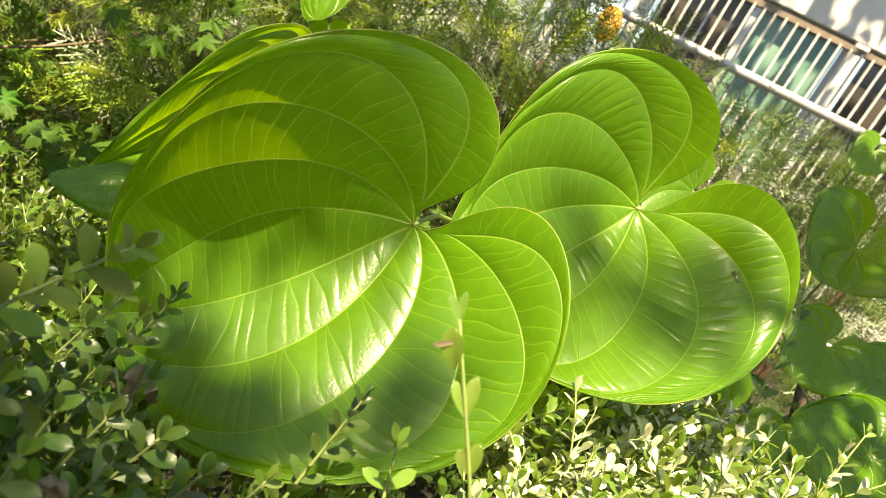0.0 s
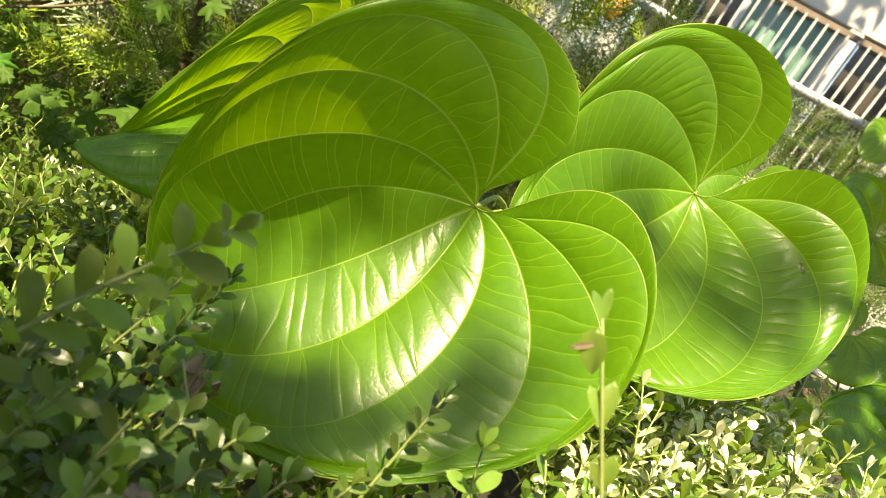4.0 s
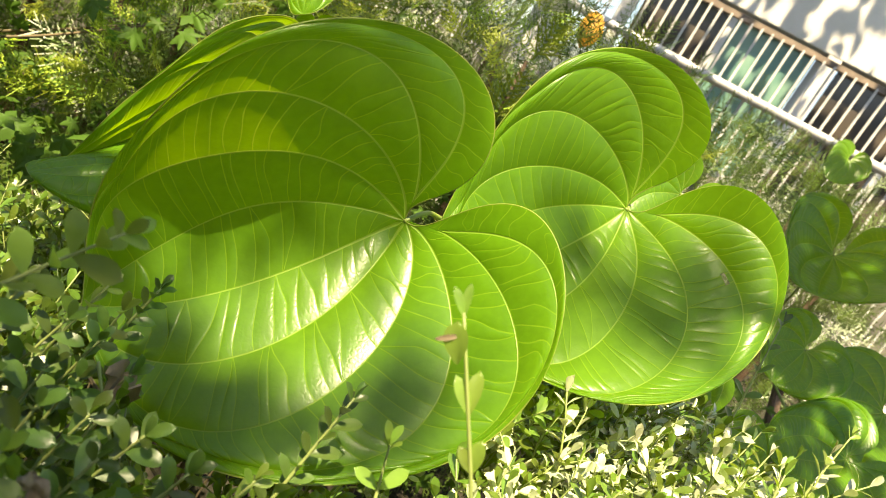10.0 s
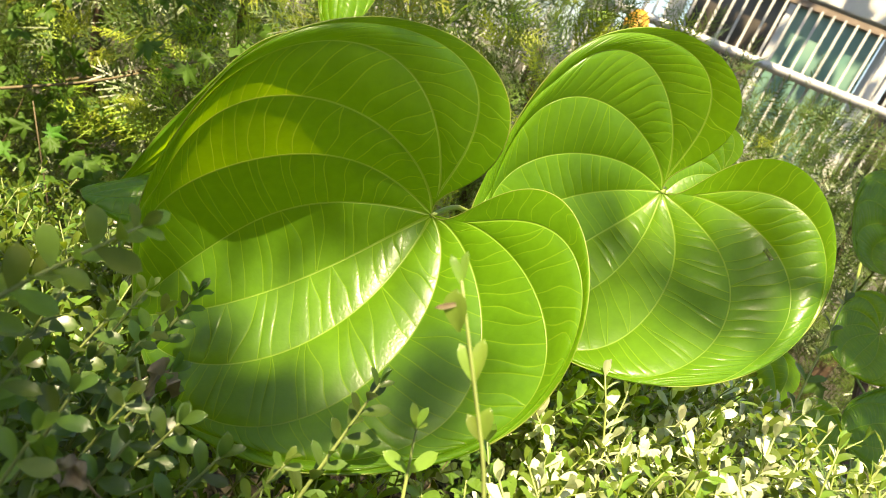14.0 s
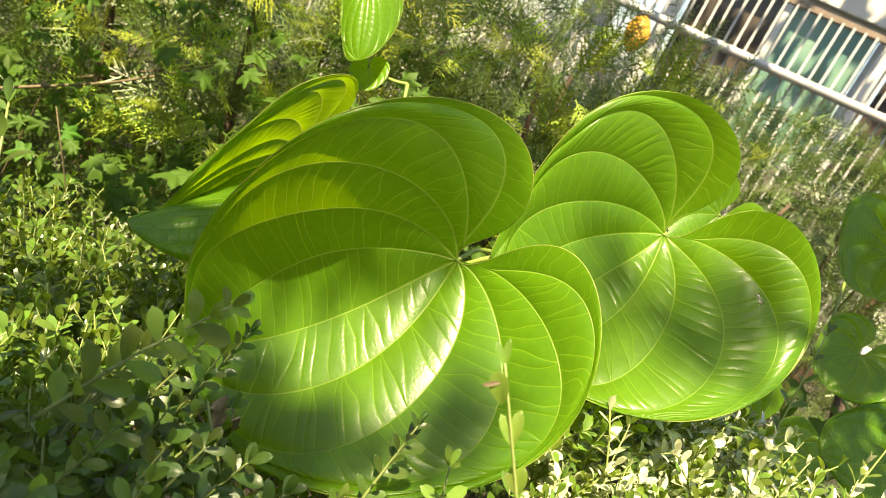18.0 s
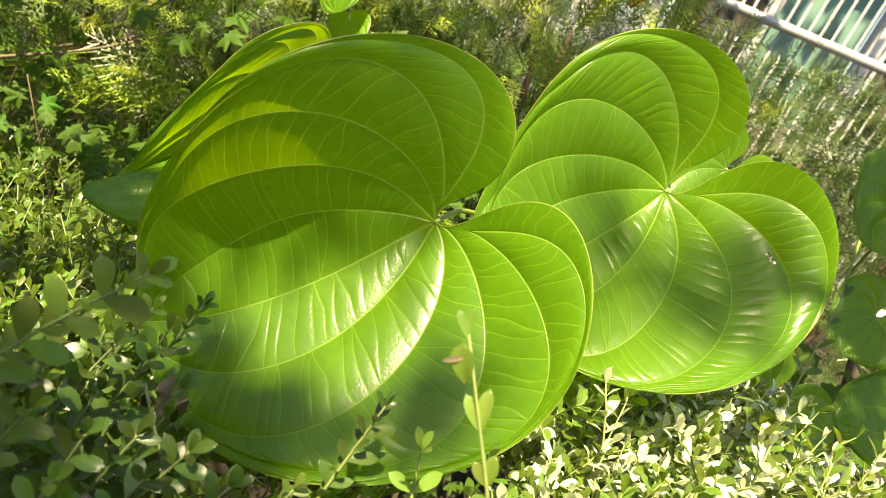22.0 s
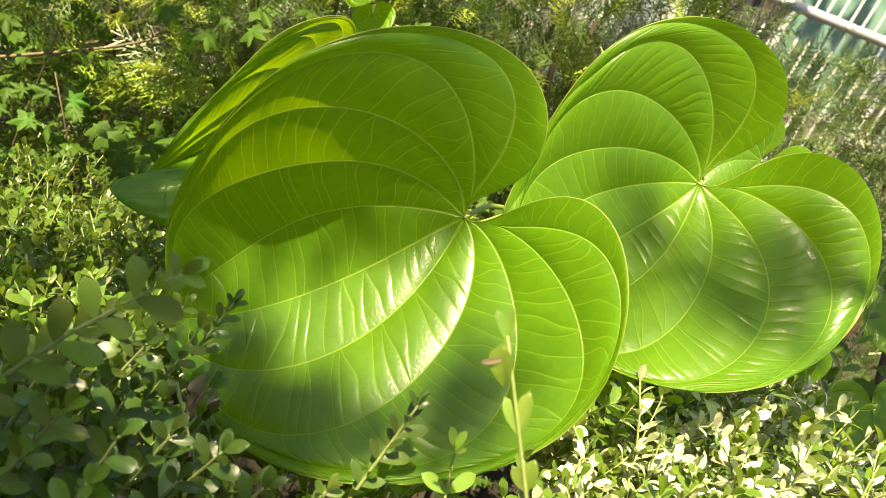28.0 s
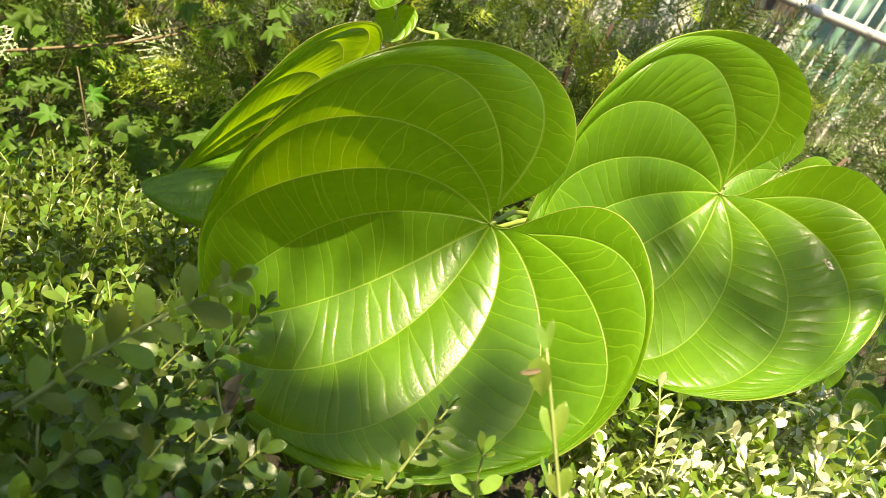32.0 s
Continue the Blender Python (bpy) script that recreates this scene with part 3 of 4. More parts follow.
near, rest = [], []
for step, dense in ((0.0172, True), (0.036, False)):
  for xi in np.arange(-1.15, 1.0, step):
    for yi in np.arange(-0.16, 0.95, step):
        x, y = xi + rng.uniform(-0.5, 0.5) * step, yi + rng.uniform(-0.5, 0.5) * step
        if (-0.42 < x < 0.58 and 0.06 < y < 0.66) != dense or y > 0.72 + 0.25 * max(0.0, -x) or (x > 0.62 and y > 0.55):
            continue
        top = hedge_top(x, y)
        for layer in range(2):
            if layer and rng.random() < 0.4:
                continue
            z = top - 0.075 - 0.055 * layer + rng.uniform(-0.02, 0.012)
            if math.hypot(x, y + 0.02) < 0.11 and z > 0.80:
                z = 0.76 + rng.uniform(-0.02, 0.02)
            if not clear_of_leaves(x, y, z + 0.06):
                continue
            r = upright(rng, 0.38, (-0.08, -0.35))
            size = rng.uniform(0.85, 1.15) * (0.86 - 0.04 * min(1.0, max(0.0, (x - 0.05) / 0.25)))
            # half the shoots right of x = 0.10 take the sun-glare colour
            k = 2 * int(rng.integers(9)) + int(x > 0.10 and rng.random() < 0.5)
            (near if layer == 0 and 0.1 < y < 0.46 and -0.22 < x < 0.45 else rest).append((k, r, size, (x, y, z)))
rng.shuffle(near)
rest.extend(near[290:])
for k, r, size, at in near[:290]:
    ob = part("shoot", kinds[k][3], hedge)
    m = Matrix(r.tolist()).to_4x4() @ Matrix.Scale(size, 4)
    m.translation = Vector(at) - hedge.location
    ob.matrix_basis = m


def stuff(name, placed, sources, mats, parent, origin):
    """Many alike pieces joined in one mesh."""
    vs, loops, sizes, slots, n = [], [], [], [], 0
    for k, r, size, at in placed:
        v, f, sl = sources[k][:3]
        vs.append(np.asarray(v) @ (r.T * size) + np.asarray(at) - origin)
        for q in f:
            sizes.append(len(q))
            loops.extend([i + n for i in q])
        slots.extend(sl)
        n += len(v)
    v = np.concatenate(vs)
    me = bpy.data.meshes.new(name)
    me.vertices.add(len(v)), me.vertices.foreach_set("co", v.ravel())
    me.loops.add(len(loops)), me.loops.foreach_set("vertex_index", np.array(loops, dtype=np.int32))
    me.polygons.add(len(sizes))
    me.polygons.foreach_set("loop_start", np.r_[0, np.cumsum(sizes)[:-1]].astype(np.int32))
    for m in mats:
        me.materials.append(m)
    me.polygons.foreach_set("material_index", np.array(slots, dtype=np.int32))
    me.polygons.foreach_set("use_smooth", np.ones(len(sizes), dtype=bool))
    me.update(calc_edges=True)
    return part(name, me, parent, kind="stuff")


stuff("foliage", rest, kinds, [M_GREEN_STEM, M_BOX, M_BOX_GLARE], hedge, HEDGE_AT)
# woody branches inside the hedge
for i in range(60):
    x, y = rng.uniform(-0.9, 0.7), rng.uniform(-0.3, 0.65)
    top = hedge_top(x, y) - 0.05
    if not clear_of_leaves(x, y, top):
        top = 0.78
    path = smooth_path([(x * 0.8, 0.2 + 0.4 * (y - 0.2), 0.0), (x * 0.9 + rng.uniform(-0.04, 0.04), y * 0.8 + 0.06, 0.4), (x, y, top)], 14) - HEDGE_AT
    v, f = tube(path, np.linspace(0.009, 0.0016, 14), 6)
    part("branch", mesh_of("branch", v, f, M_TWIG), hedge)


def single_shoot(base, tip, pairs, leaf_len, seed, mat=M_BOX_ONE, stem_mat=M_GREEN_STEM, bow=(0, 0, 0), start=0.1, wide=0.45, spread=0.7, stem_r=0.0012):
    """A shoot that stands free of the hedge, each leaf a piece of its own."""
    rng = np.random.default_rng(seed)
    base, tip = np.array(base, float), np.array(tip, float)
    path = smooth_path([base, 0.5 * (base + tip) + np.array(bow), tip], 12)
    v, f = tube(path - HEDGE_AT, np.linspace(stem_r, stem_r * 0.5, 12), 6)
    ob = part("shoot", mesh_of("shoot", v, f, stem_mat), hedge)
    way = (tip - base) / np.linalg.norm(tip - base)
    a = np.cross(way, (0.2, -0.9, 0.4))
    a /= np.linalg.norm(a)
    b = np.cross(way, a)
    spots = list(np.linspace(start, 0.97, pairs))
    for i, s in enumerate(spots + [1.0]):
        at = np.array([np.interp(s, np.linspace(0, 1, 12), path[:, c]) for c in range(3)])
        spin = i * 1.57 + rng.uniform(-0.35, 0.35)
        for side in (0, math.pi):
            out = math.cos(spin + side) * a + math.sin(spin + side) * b
            open_ = spread * rng.uniform(0.8, 1.2) * (0.4 if s > 0.99 else 1.0)
            x_way = way * (1 - 0.55 * open_) + out * open_
            size = leaf_len * rng.uniform(0.8, 1.15) * (0.75 if s > 0.9 else 1.0)
            lv, lf = small_leaf(size, size * wide * rng.uniform(0.9, 1.1), 8, 4, rng.uniform(0.1, 0.35), rng.uniform(0.0, 0.25))
            r = turn_to(x_way, way * open_ - out * (1 - 0.4 * open_) + rng.uniform(-0.2, 0.2, 3) + 0.9 * np.array((-0.18, -0.94, 0.29)))
            part("leaf", mesh_of("leaf", lv @ r.T + at - HEDGE_AT, lf, mat), ob)
    return ob


SIDE, RISE, NEAR = np.array((0.885, -0.023, 0.465)), np.array((-0.431, 0.338, 0.837)), np.array((-0.177, -0.941, 0.289))
tall = part("shoot", mesh_of("shoot", *tube(smooth_path([(0.108, 0.196, 0.86), (0.095, 0.201, 0.932), (0.078, 0.208, 0.961), (0.066, 0.213, 0.982), (0.054, 0.218, 1.003)], 16) - HEDGE_AT, np.linspace(0.0011, 0.0006, 16), 7), M_GREEN_STEM), hedge, "slender young shoot with pale green leaves")
for at, side, rise, near, length, width, mat in (((0.055, 0.2175, 1.001), -0.25, 1.0, 0.05, 0.012, 0.0035, M_BOX_YOUNG), ((0.055, 0.2175, 1.001), 0.22, 1.0, 0.0, 0.013, 0.0035, M_BOX_YOUNG),
                                                ((0.0605, 0.2150, 0.985), 0.02, 1.0, 0.25, 0.0165, 0.0095, M_BOX_YOUNG), ((0.058, 0.2165, 0.996), -1.0, -0.12, 0.1, 0.011, 0.0022, M_TWIG),
                                                ((0.073, 0.2105, 0.970), -0.28, 1.0, 0.1, 0.016, 0.0055, M_BOX_YOUNG), ((0.073, 0.2105, 0.970), 0.28, 1.0, -0.1, 0.017, 0.006, M_BOX_YOUNG),
                                                ((0.084, 0.206, 0.951), 0.3, 1.0, 0.2, 0.014, 0.006, M_BOX_YOUNG), ((0.084, 0.206, 0.951), -0.4, 1.0, 0.2, 0.012, 0.005, M_BOX_YOUNG)):
    lv, lf = small_leaf(length, width, 8, 4, 0.25, 0.15)
    way = SIDE * side + RISE * rise + NEAR * near
    part("leaf", mesh_of("leaf", lv @ turn_to(way, NEAR - 0.4 * SIDE * np.sign(side)).T + np.array(at) - HEDGE_AT, lf, mat), tall)
single_shoot((-0.119, 0.197, 0.907), (-0.064, 0.234, 0.970), 11, 0.0165, 32, M_BOX_YOUNG, stem_mat=M_GREEN_STEM, wide=0.55, stem_r=0.0011, spread=0.85, bow=(-0.002, 0.0, 0.002))
single_shoot((-0.08, 0.346, 0.845), (-0.067, 0.356, 0.883), 7, 0.014, 33)
single_shoot((0.03, 0.272, 0.834), (0.048, 0.290, 0.908), 9, 0.0155, 34, M_BOX_ONE, wide=0.4)
single_shoot((0.081, 0.266, 0.855), (0.072, 0.277, 0.900), 2, 0.016, 35, M_BOX_YOUNG, start=0.5)
single_shoot((0.415, 0.515, 0.850), (0.44, 0.582, 0.985), 6, 0.018, 36, M_BOX_ONE, wide=0.4)
single_shoot((0.403, 0.40, 0.90), (0.414, 0.413, 0.962), 3, 0.016, 37, M_BOX_YOUNG, wide=0.4)
single_shoot((-0.167, 0.223, 0.88), (-0.221, 0.315, 0.985), 9, 0.017, 38)
single_shoot((-0.11, 0.10, 0.88), (-0.085, 0.125, 0.935), 3, 0.017, 39, wide=0.62)

# shoots that lean over the foot of the large leaf
TIPS = ((-0.075, 0.326, 0.880), (-0.076, 0.306, 0.872), (-0.056, 0.307, 0.860), (-0.071, 0.274, 0.873), (-0.086, 0.325, 0.891), (-0.087, 0.285, 0.892),
        (-0.080, 0.257, 0.887), (-0.106, 0.276, 0.906), (-0.088, 0.215, 0.907), (-0.067, 0.217, 0.901), (-0.054, 0.241, 0.885), (-0.032, 0.251, 0.876),
        (-0.065, 0.190, 0.903), (-0.040, 0.214, 0.891), (-0.008, 0.236, 0.879), (-0.108, 0.240, 0.913), (0.019, 0.248, 0.877))
for i, (x, y, z) in enumerate(TIPS):
    single_shoot((x - 0.022 - 0.006 * (i % 3), y - 0.004 + 0.006 * (i % 2), z - 0.078), (x, y, z), 6 + i % 3, 0.0150 + 0.0007 * (i % 4), 60 + i, M_BOX_ONE if i % 4 else M_BOX_YOUNG, wide=0.43, spread=0.8)

for pts, r, mat in ((((-0.066, 0.275, 0.884), (-0.060, 0.271, 0.874), (-0.0435, 0.259, 0.856), (-0.03, 0.25, 0.82)), 0.0008, M_GREEN_STEM),
                    (((-0.09, 0.345, 0.825), (-0.069, 0.34, 0.81), (-0.028, 0.327, 0.791), (0.01, 0.31, 0.76)), 0.0013, M_TWIG)):
    v, f = tube(smooth_path(pts, 14) - HEDGE_AT, np.linspace(r, 0.8 * r, 14), 7)
    part("branch", mesh_of("branch", v, f, mat), hedge)

# ---- unseen tree, added over the place to cast its shade ----
tree = thing("added_shade_tree", (-1.5, -1.2, 0), "unseen tree, added so that its leaf clusters shade the hedge", "tree")
TREE_AT = np.array((-1.5, -1.2, 0))
rng = np.random.default_rng(61)
v, f = tube(smooth_path([(-1.5, -1.2, -0.05), (-1.45, -1.15, 1.2), (-1.3, -0.9, 2.6), (-0.9, -0.4, 3.4)], 24) - TREE_AT, np.linspace(0.11, 0.05, 24), 12)
part("trunk", mesh_of("trunk", v, f, M_BARK), tree)
lv, lf = small_leaf(0.066, 0.038, 6, 2, 0.2, 0.2)
crown_kind = [(lv, lf, [0] * len(lf))]
crown = []


def sunward(p, z):
    """The place at height z from which the sun shines on p."""
    p = Vector(p)
    return p + SUN_WAY * ((z - p.z) / SUN_WAY.z)


FAR_FORK = np.array(sunward((0.35, 1.75, 0.9), 4.3))
v, f = tube(smooth_path([(-0.9, -0.4, 3.4), (-0.9, 0.3, 4.2), FAR_FORK], 24) - TREE_AT, np.linspace(0.045, 0.02, 24), 9)
part("bough", mesh_of("bough", v, f, M_BARK), tree)
# clusters of the crown, each named by the place that it shades: place, height, half size, leaves
for place, z, half, count, big in (((-0.080, 0.374, 0.828), 3.7, (0.036, 0.040, 0.03), 72, 0.38), ((-0.027, 0.338, 0.822), 3.7, (0.036, 0.030, 0.03), 88, 0.38), ((0.014, 0.332, 0.835), 3.7, (0.030, 0.024, 0.03), 56, 0.34), ((0.060, 0.334, 0.845), 3.7, (0.026, 0.014, 0.03), 20, 0.30), ((0.092, 0.334, 0.86), 3.7, (0.022, 0.018, 0.03), 20, 0.30), ((-0.09, 0.165, 0.90), 3.4, (0.12, 0.085, 0.05), 270, 0.38), ((-0.25, 0.25, 0.87), 2.6, (0.14, 0.18, 0.05), 54, 1), ((-0.12, 0.19, 0.87), 2.6, (0.09, 0.10, 0.05), 46, 1), ((-0.36, 0.42, 0.85), 2.8, (0.10, 0.10, 0.05), 20, 1),
                                   ((-0.179, 0.502, 0.863), 2.6, (0.058, 0.042, 0.02), 150, 0.45), ((0.175, 0.495, 0.975), 3.8, (0.03, 0.035, 0.03), 24, 0.38), ((0.215, 0.465, 0.96), 5.4, (0.062, 0.052, 0.05), 80, 0.38), ((0.262, 0.462, 0.985), 3.8, (0.03, 0.03, 0.03), 40, 0.38), ((0.085, 0.351, 0.890), 3.9, (0.022, 0.026, 0.03), 24, 0.38), ((0.092, 0.325, 0.868), 3.9, (0.024, 0.022, 0.03), 24, 0.38), ((0.275, 0.442, 0.978), 3.9, (0.024, 0.024, 0.03), 30, 0.38), ((0.285, 0.463, 1.004), 3.9, (0.024, 0.024, 0.03), 24, 0.38), ((-0.105, 0.388, 0.95), 3.6, (0.03, 0.013, 0.03), 15, 0.38), ((-0.05, 0.406, 0.95), 3.6, (0.03, 0.013, 0.03), 18, 0.38), ((0.0, 0.430, 0.95), 3.6, (0.03, 0.013, 0.03), 18, 0.38), ((0.045, 0.453, 0.95), 3.6, (0.03, 0.013, 0.03), 15, 0.38), ((0.47, 0.60, 0.83), 2.4, (0.10, 0.08, 0.05), 70, 1), ((0.64, 0.65, 0.83), 2.6, (0.09, 0.08, 0.05), 48, 1), ((0.72, 0.80, 0.86), 2.7, (0.11, 0.07, 0.05), 66, 1),
                                   ((1.02, 1.52, 1.18), 3.0, (0.1, 0.08, 0.05), 45, 1),
                                   ((-0.55, 1.58, 0.8), 2.9, (0.75, 0.34, 0.2), 60, 1), ((0.25, 1.5, 1.0), 3.2, (0.36, 0.3, 0.15), 400, 1), ((0.4, 1.75, 0.95), 3.0, (0.6, 0.4, 0.2), 230, 1), ((0.80, 1.0, 0.95), 2.9, (0.22, 0.19, 0.12), 480, 1),
                                   ((-0.5, 0.35, 0.85), 2.6, (0.2, 0.25, 0.1), 34, 1), ((2.2, 4.7, 2.0), 5.2, (1.7, 1.0, 0.8), 900, 2.2), ((0.75, 4.25, 1.35), 4.8, (0.42, 0.3, 0.3), 170, 1.6)):
    centre = np.array(sunward(place, z))
    fork = FAR_FORK if place[0] > 0.15 else np.array((-0.9, -0.4, 3.4)) if z > 2.5 else np.array((-1.3, -0.9, 2.6))
    rise = np.array((0, 0, 0.25 + 0.1 * abs(z - fork[2])))
    v, f = tube(smooth_path([fork, 0.5 * (fork + centre) + rise, centre + 0.1 * rise], 16) - TREE_AT, np.linspace(*((0.005, 0.002) if big < 0.5 else (0.014, 0.003) if big < 2 else (0.04, 0.012)), 16), 7)
    part("limb", mesh_of("limb", v, f, M_BARK), tree)
    for i in range(count):
        at = centre + rng.uniform(-1, 1, 3) * half
        way = np.array([rng.normal(), rng.normal(), rng.normal(-0.3, 0.4)])
        crown.append((0, turn_to(way, (rng.normal(0, 0.4), rng.normal(0, 0.4), 1)), big * rng.uniform(0.7, 1.2), at))

# ---- thuja hedge behind ----


def frond_pieces(rng, length=0.11, fine=True):
    """A flat branching spray of scale leaves along +x, lying in the xy plane."""
    out = []

    def scale_strip(a, b, w):
        a, b = np.asarray(a), np.asarray(b)
        n = max(3, int(np.linalg.norm(b - a) / 0.0035)) if fine else max(2, int(np.linalg.norm(b - a) / 0.012) + 1)
        s = np.linspace(0, 1, n)
        p = a + (b - a) * s[:, None]
        d = (b - a) / (np.linalg.norm(b - a) + 1e-9)
        side = np.array([-d[1], d[0], 0])
        half = w * (1 - 0.6 * s) * (0.75 + 0.35 * (np.arange(n) % 2))
        sheet = [p - side * half[:, None], p + np.array([0, 0, 0.0006]), p + side * half[:, None]] if fine else [p - side * half[:, None], p + side * half[:, None]]
        out.append((np.stack(sheet, 1).reshape(-1, 3), grid_faces(n, len(sheet))[:, ::-1]))

    tipz = rng.uniform(-0.25, 0.05) * length
    point = lambda s: np.array([s * length, 0.06 * length * math.sin(3 * s), tipz * s * s])
    scale_strip(point(0), point(1), 0.0016)
    n = 9 if fine else 7
    for i in range(n):
        s = 0.12 + 0.8 * i / n
        for side in (-1, 1):
            a = point(s)
            reach = length * (0.48 * (1 - s) + 0.10) * rng.uniform(0.75, 1.15)
            ang = side * radians(rng.uniform(38, 55))
            b = a + reach * np.array([math.cos(ang), math.sin(ang), rng.uniform(-0.2, 0.1)])
            scale_strip(a, b, 0.0015)
            for q in range(3 if fine else 2):
                t = 0.25 + 0.18 * q
                c = a + (b - a) * t
                ang2 = ang + (1 if q % 2 else -1) * radians(38)
                e = c + reach * 0.34 * (1.1 - t) * np.array([math.cos(ang2), math.sin(ang2), rng.uniform(-0.2, 0.2)])
                scale_strip(c, e, 0.0013)
    return joined(out)


thuja = thing("thuja_hedge", (0, 1.5, 0), "loose arborvitae hedge with feathery scale-leaf sprays", "hedge")
THUJA_AT = np.array((0, 1.5, 0))
rng = np.random.default_rng(41)
sprays = []
for i in range(6):
    v, f = frond_pieces(rng, rng.uniform(0.09, 0.13))
    me = mesh_of("spray", v, f, M_THUJA_LIT)
    v, f = frond_pieces(rng, rng.uniform(0.10, 0.14), fine=False)
    sprays.append((v, f, [0] * len(f), me))


def spray_turn(rng):
    way = np.array([rng.normal(0, 0.55), -abs(rng.normal(0.5, 0.4)), rng.normal(0.35, 0.5)])
    face = np.array([rng.normal(0, 0.6), -0.6, rng.normal(0.3, 0.5)])
    return turn_to(way, face)


def thuja_top(x):
    return 1.12 + (0.24 * min(1.0, -x) if x < 0 else 0.02) + 0.04 * math.sin(x * 7)


near, rest = [], []
for i in range(4500):
    x = rng.uniform(-1.9, 1.75)
    depth = rng.random() ** 1.5
    y = 1.22 + 0.55 * depth + 0.12 * abs(x) + 0.12 * noise.noise((x * 3, 0, i * 0.01))
    if x > 0.55:
        y += 0.3
    z = rng.uniform(0.12, thuja_top(x))
    (near if depth < 0.3 and abs(x) < 0.75 and z > 0.55 else rest).append((int(rng.integers(6)), spray_turn(rng), rng.uniform(0.7, 1.3), (x, y, z)))
rest.extend(near[260:])
for i in range(2000):
    at = (rng.uniform(-2.3, 0.9), rng.uniform(1.65, 2.8), rng.uniform(0.1, 1.15))
    if at[0] > 0.0:
        at = (at[0], at[1], 0.8 * at[2])
    rest.append((int(rng.integers(6)), spray_turn(rng), rng.uniform(1.4, 2.1), at))
# front sprays take the bright sunlit colour
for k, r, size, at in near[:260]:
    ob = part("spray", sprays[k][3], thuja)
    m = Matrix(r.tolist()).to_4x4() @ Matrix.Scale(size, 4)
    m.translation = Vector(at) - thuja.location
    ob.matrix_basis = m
# sprays in the bright sunlit colour that stand out from the hedge
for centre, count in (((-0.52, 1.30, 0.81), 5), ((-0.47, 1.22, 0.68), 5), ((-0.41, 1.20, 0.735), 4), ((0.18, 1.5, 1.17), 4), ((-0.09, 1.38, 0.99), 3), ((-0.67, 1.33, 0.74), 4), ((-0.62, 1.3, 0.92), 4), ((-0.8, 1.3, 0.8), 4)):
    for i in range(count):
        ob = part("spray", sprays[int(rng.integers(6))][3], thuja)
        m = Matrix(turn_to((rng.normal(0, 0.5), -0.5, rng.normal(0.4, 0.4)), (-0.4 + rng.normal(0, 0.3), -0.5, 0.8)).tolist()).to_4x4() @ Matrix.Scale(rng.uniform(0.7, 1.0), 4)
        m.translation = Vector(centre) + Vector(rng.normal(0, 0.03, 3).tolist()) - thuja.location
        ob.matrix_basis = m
for i in range(800):
    if i % 2:
        at = (rng.uniform(0.55, 1.6), rng.uniform(1.5, 2.3), rng.uniform(0.7, 1.24))
    else:
        at = (rng.uniform(-0.3, 0.62), rng.uniform(1.5, 2.3), rng.uniform(0.8, 1.26))
    rest.append((int(rng.integers(6)), spray_turn(rng), rng.uniform(0.6, 1.1), at))
# the bulk of the hedge takes the darker, shaded colour
stuff("foliage", rest, sprays, [M_THUJA_SHADED], thuja, THUJA_AT)
stuff("crown", crown, crown_kind, [M_IVY], tree, TREE_AT)
for i in range(26):
    x, y = rng.uniform(-2.0, 1.5), rng.uniform(1.55, 2.0)
    top = thuja_top(x) - 0.1
    path = smooth_path([(x, y, -0.03), (x + rng.uniform(-0.05, 0.05), y - 0.03, 0.5), (x + rng.uniform(-0.12, 0.12), y - 0.15, top)], 12) - THUJA_AT
    v, f = tube(path, np.linspace(0.024, 0.004, 12), 7)
    part("trunk", mesh_of("trunk", v, f, M_BARK), thuja)

# ---- undergrowth of lobed leaves in front of the thuja ----


def lobed_leaf(size, rng):
    """A five-lobed leaf from its foot along +x."""
    ang = np.linspace(-2.45, 2.45, 35)
    lobe = 1 - 2 * np.abs(ang - np.round(ang))
    r = size * (0.52 + 0.55 * lobe**1.2 + 0.05 * np.sin(ang * 19)) * (1 - 0.13 * np.abs(ang))
    x, y = 0.35 * size + r * np.cos(ang) * 0.65, r * np.sin(ang) * 0.65
    outer = np.stack([x, y, 0.12 * size * np.sin(ang * 2 + rng.uniform(0, 6)) - 0.2 * (x**2 + y**2) / size], -1)
    mid = np.stack([0.35 * size + 0.5 * (x - 0.35 * size), 0.5 * y, 0.04 * size * np.cos(ang * 5)], -1)
    v = np.concatenate([[(0.3 * size, 0, 0.0)], mid, outer, [(0, 0, 0.0)]])
    n = len(ang)
    f = [(0, 1 + i, 2 + i) for i in range(n - 1)] + [(1 + i, 1 + n + i, 2 + n + i, 2 + i) for i in range(n - 1)] + [(0, n, 1 + 2 * n), (0, 1 + 2 * n, 1)]
    return v, f


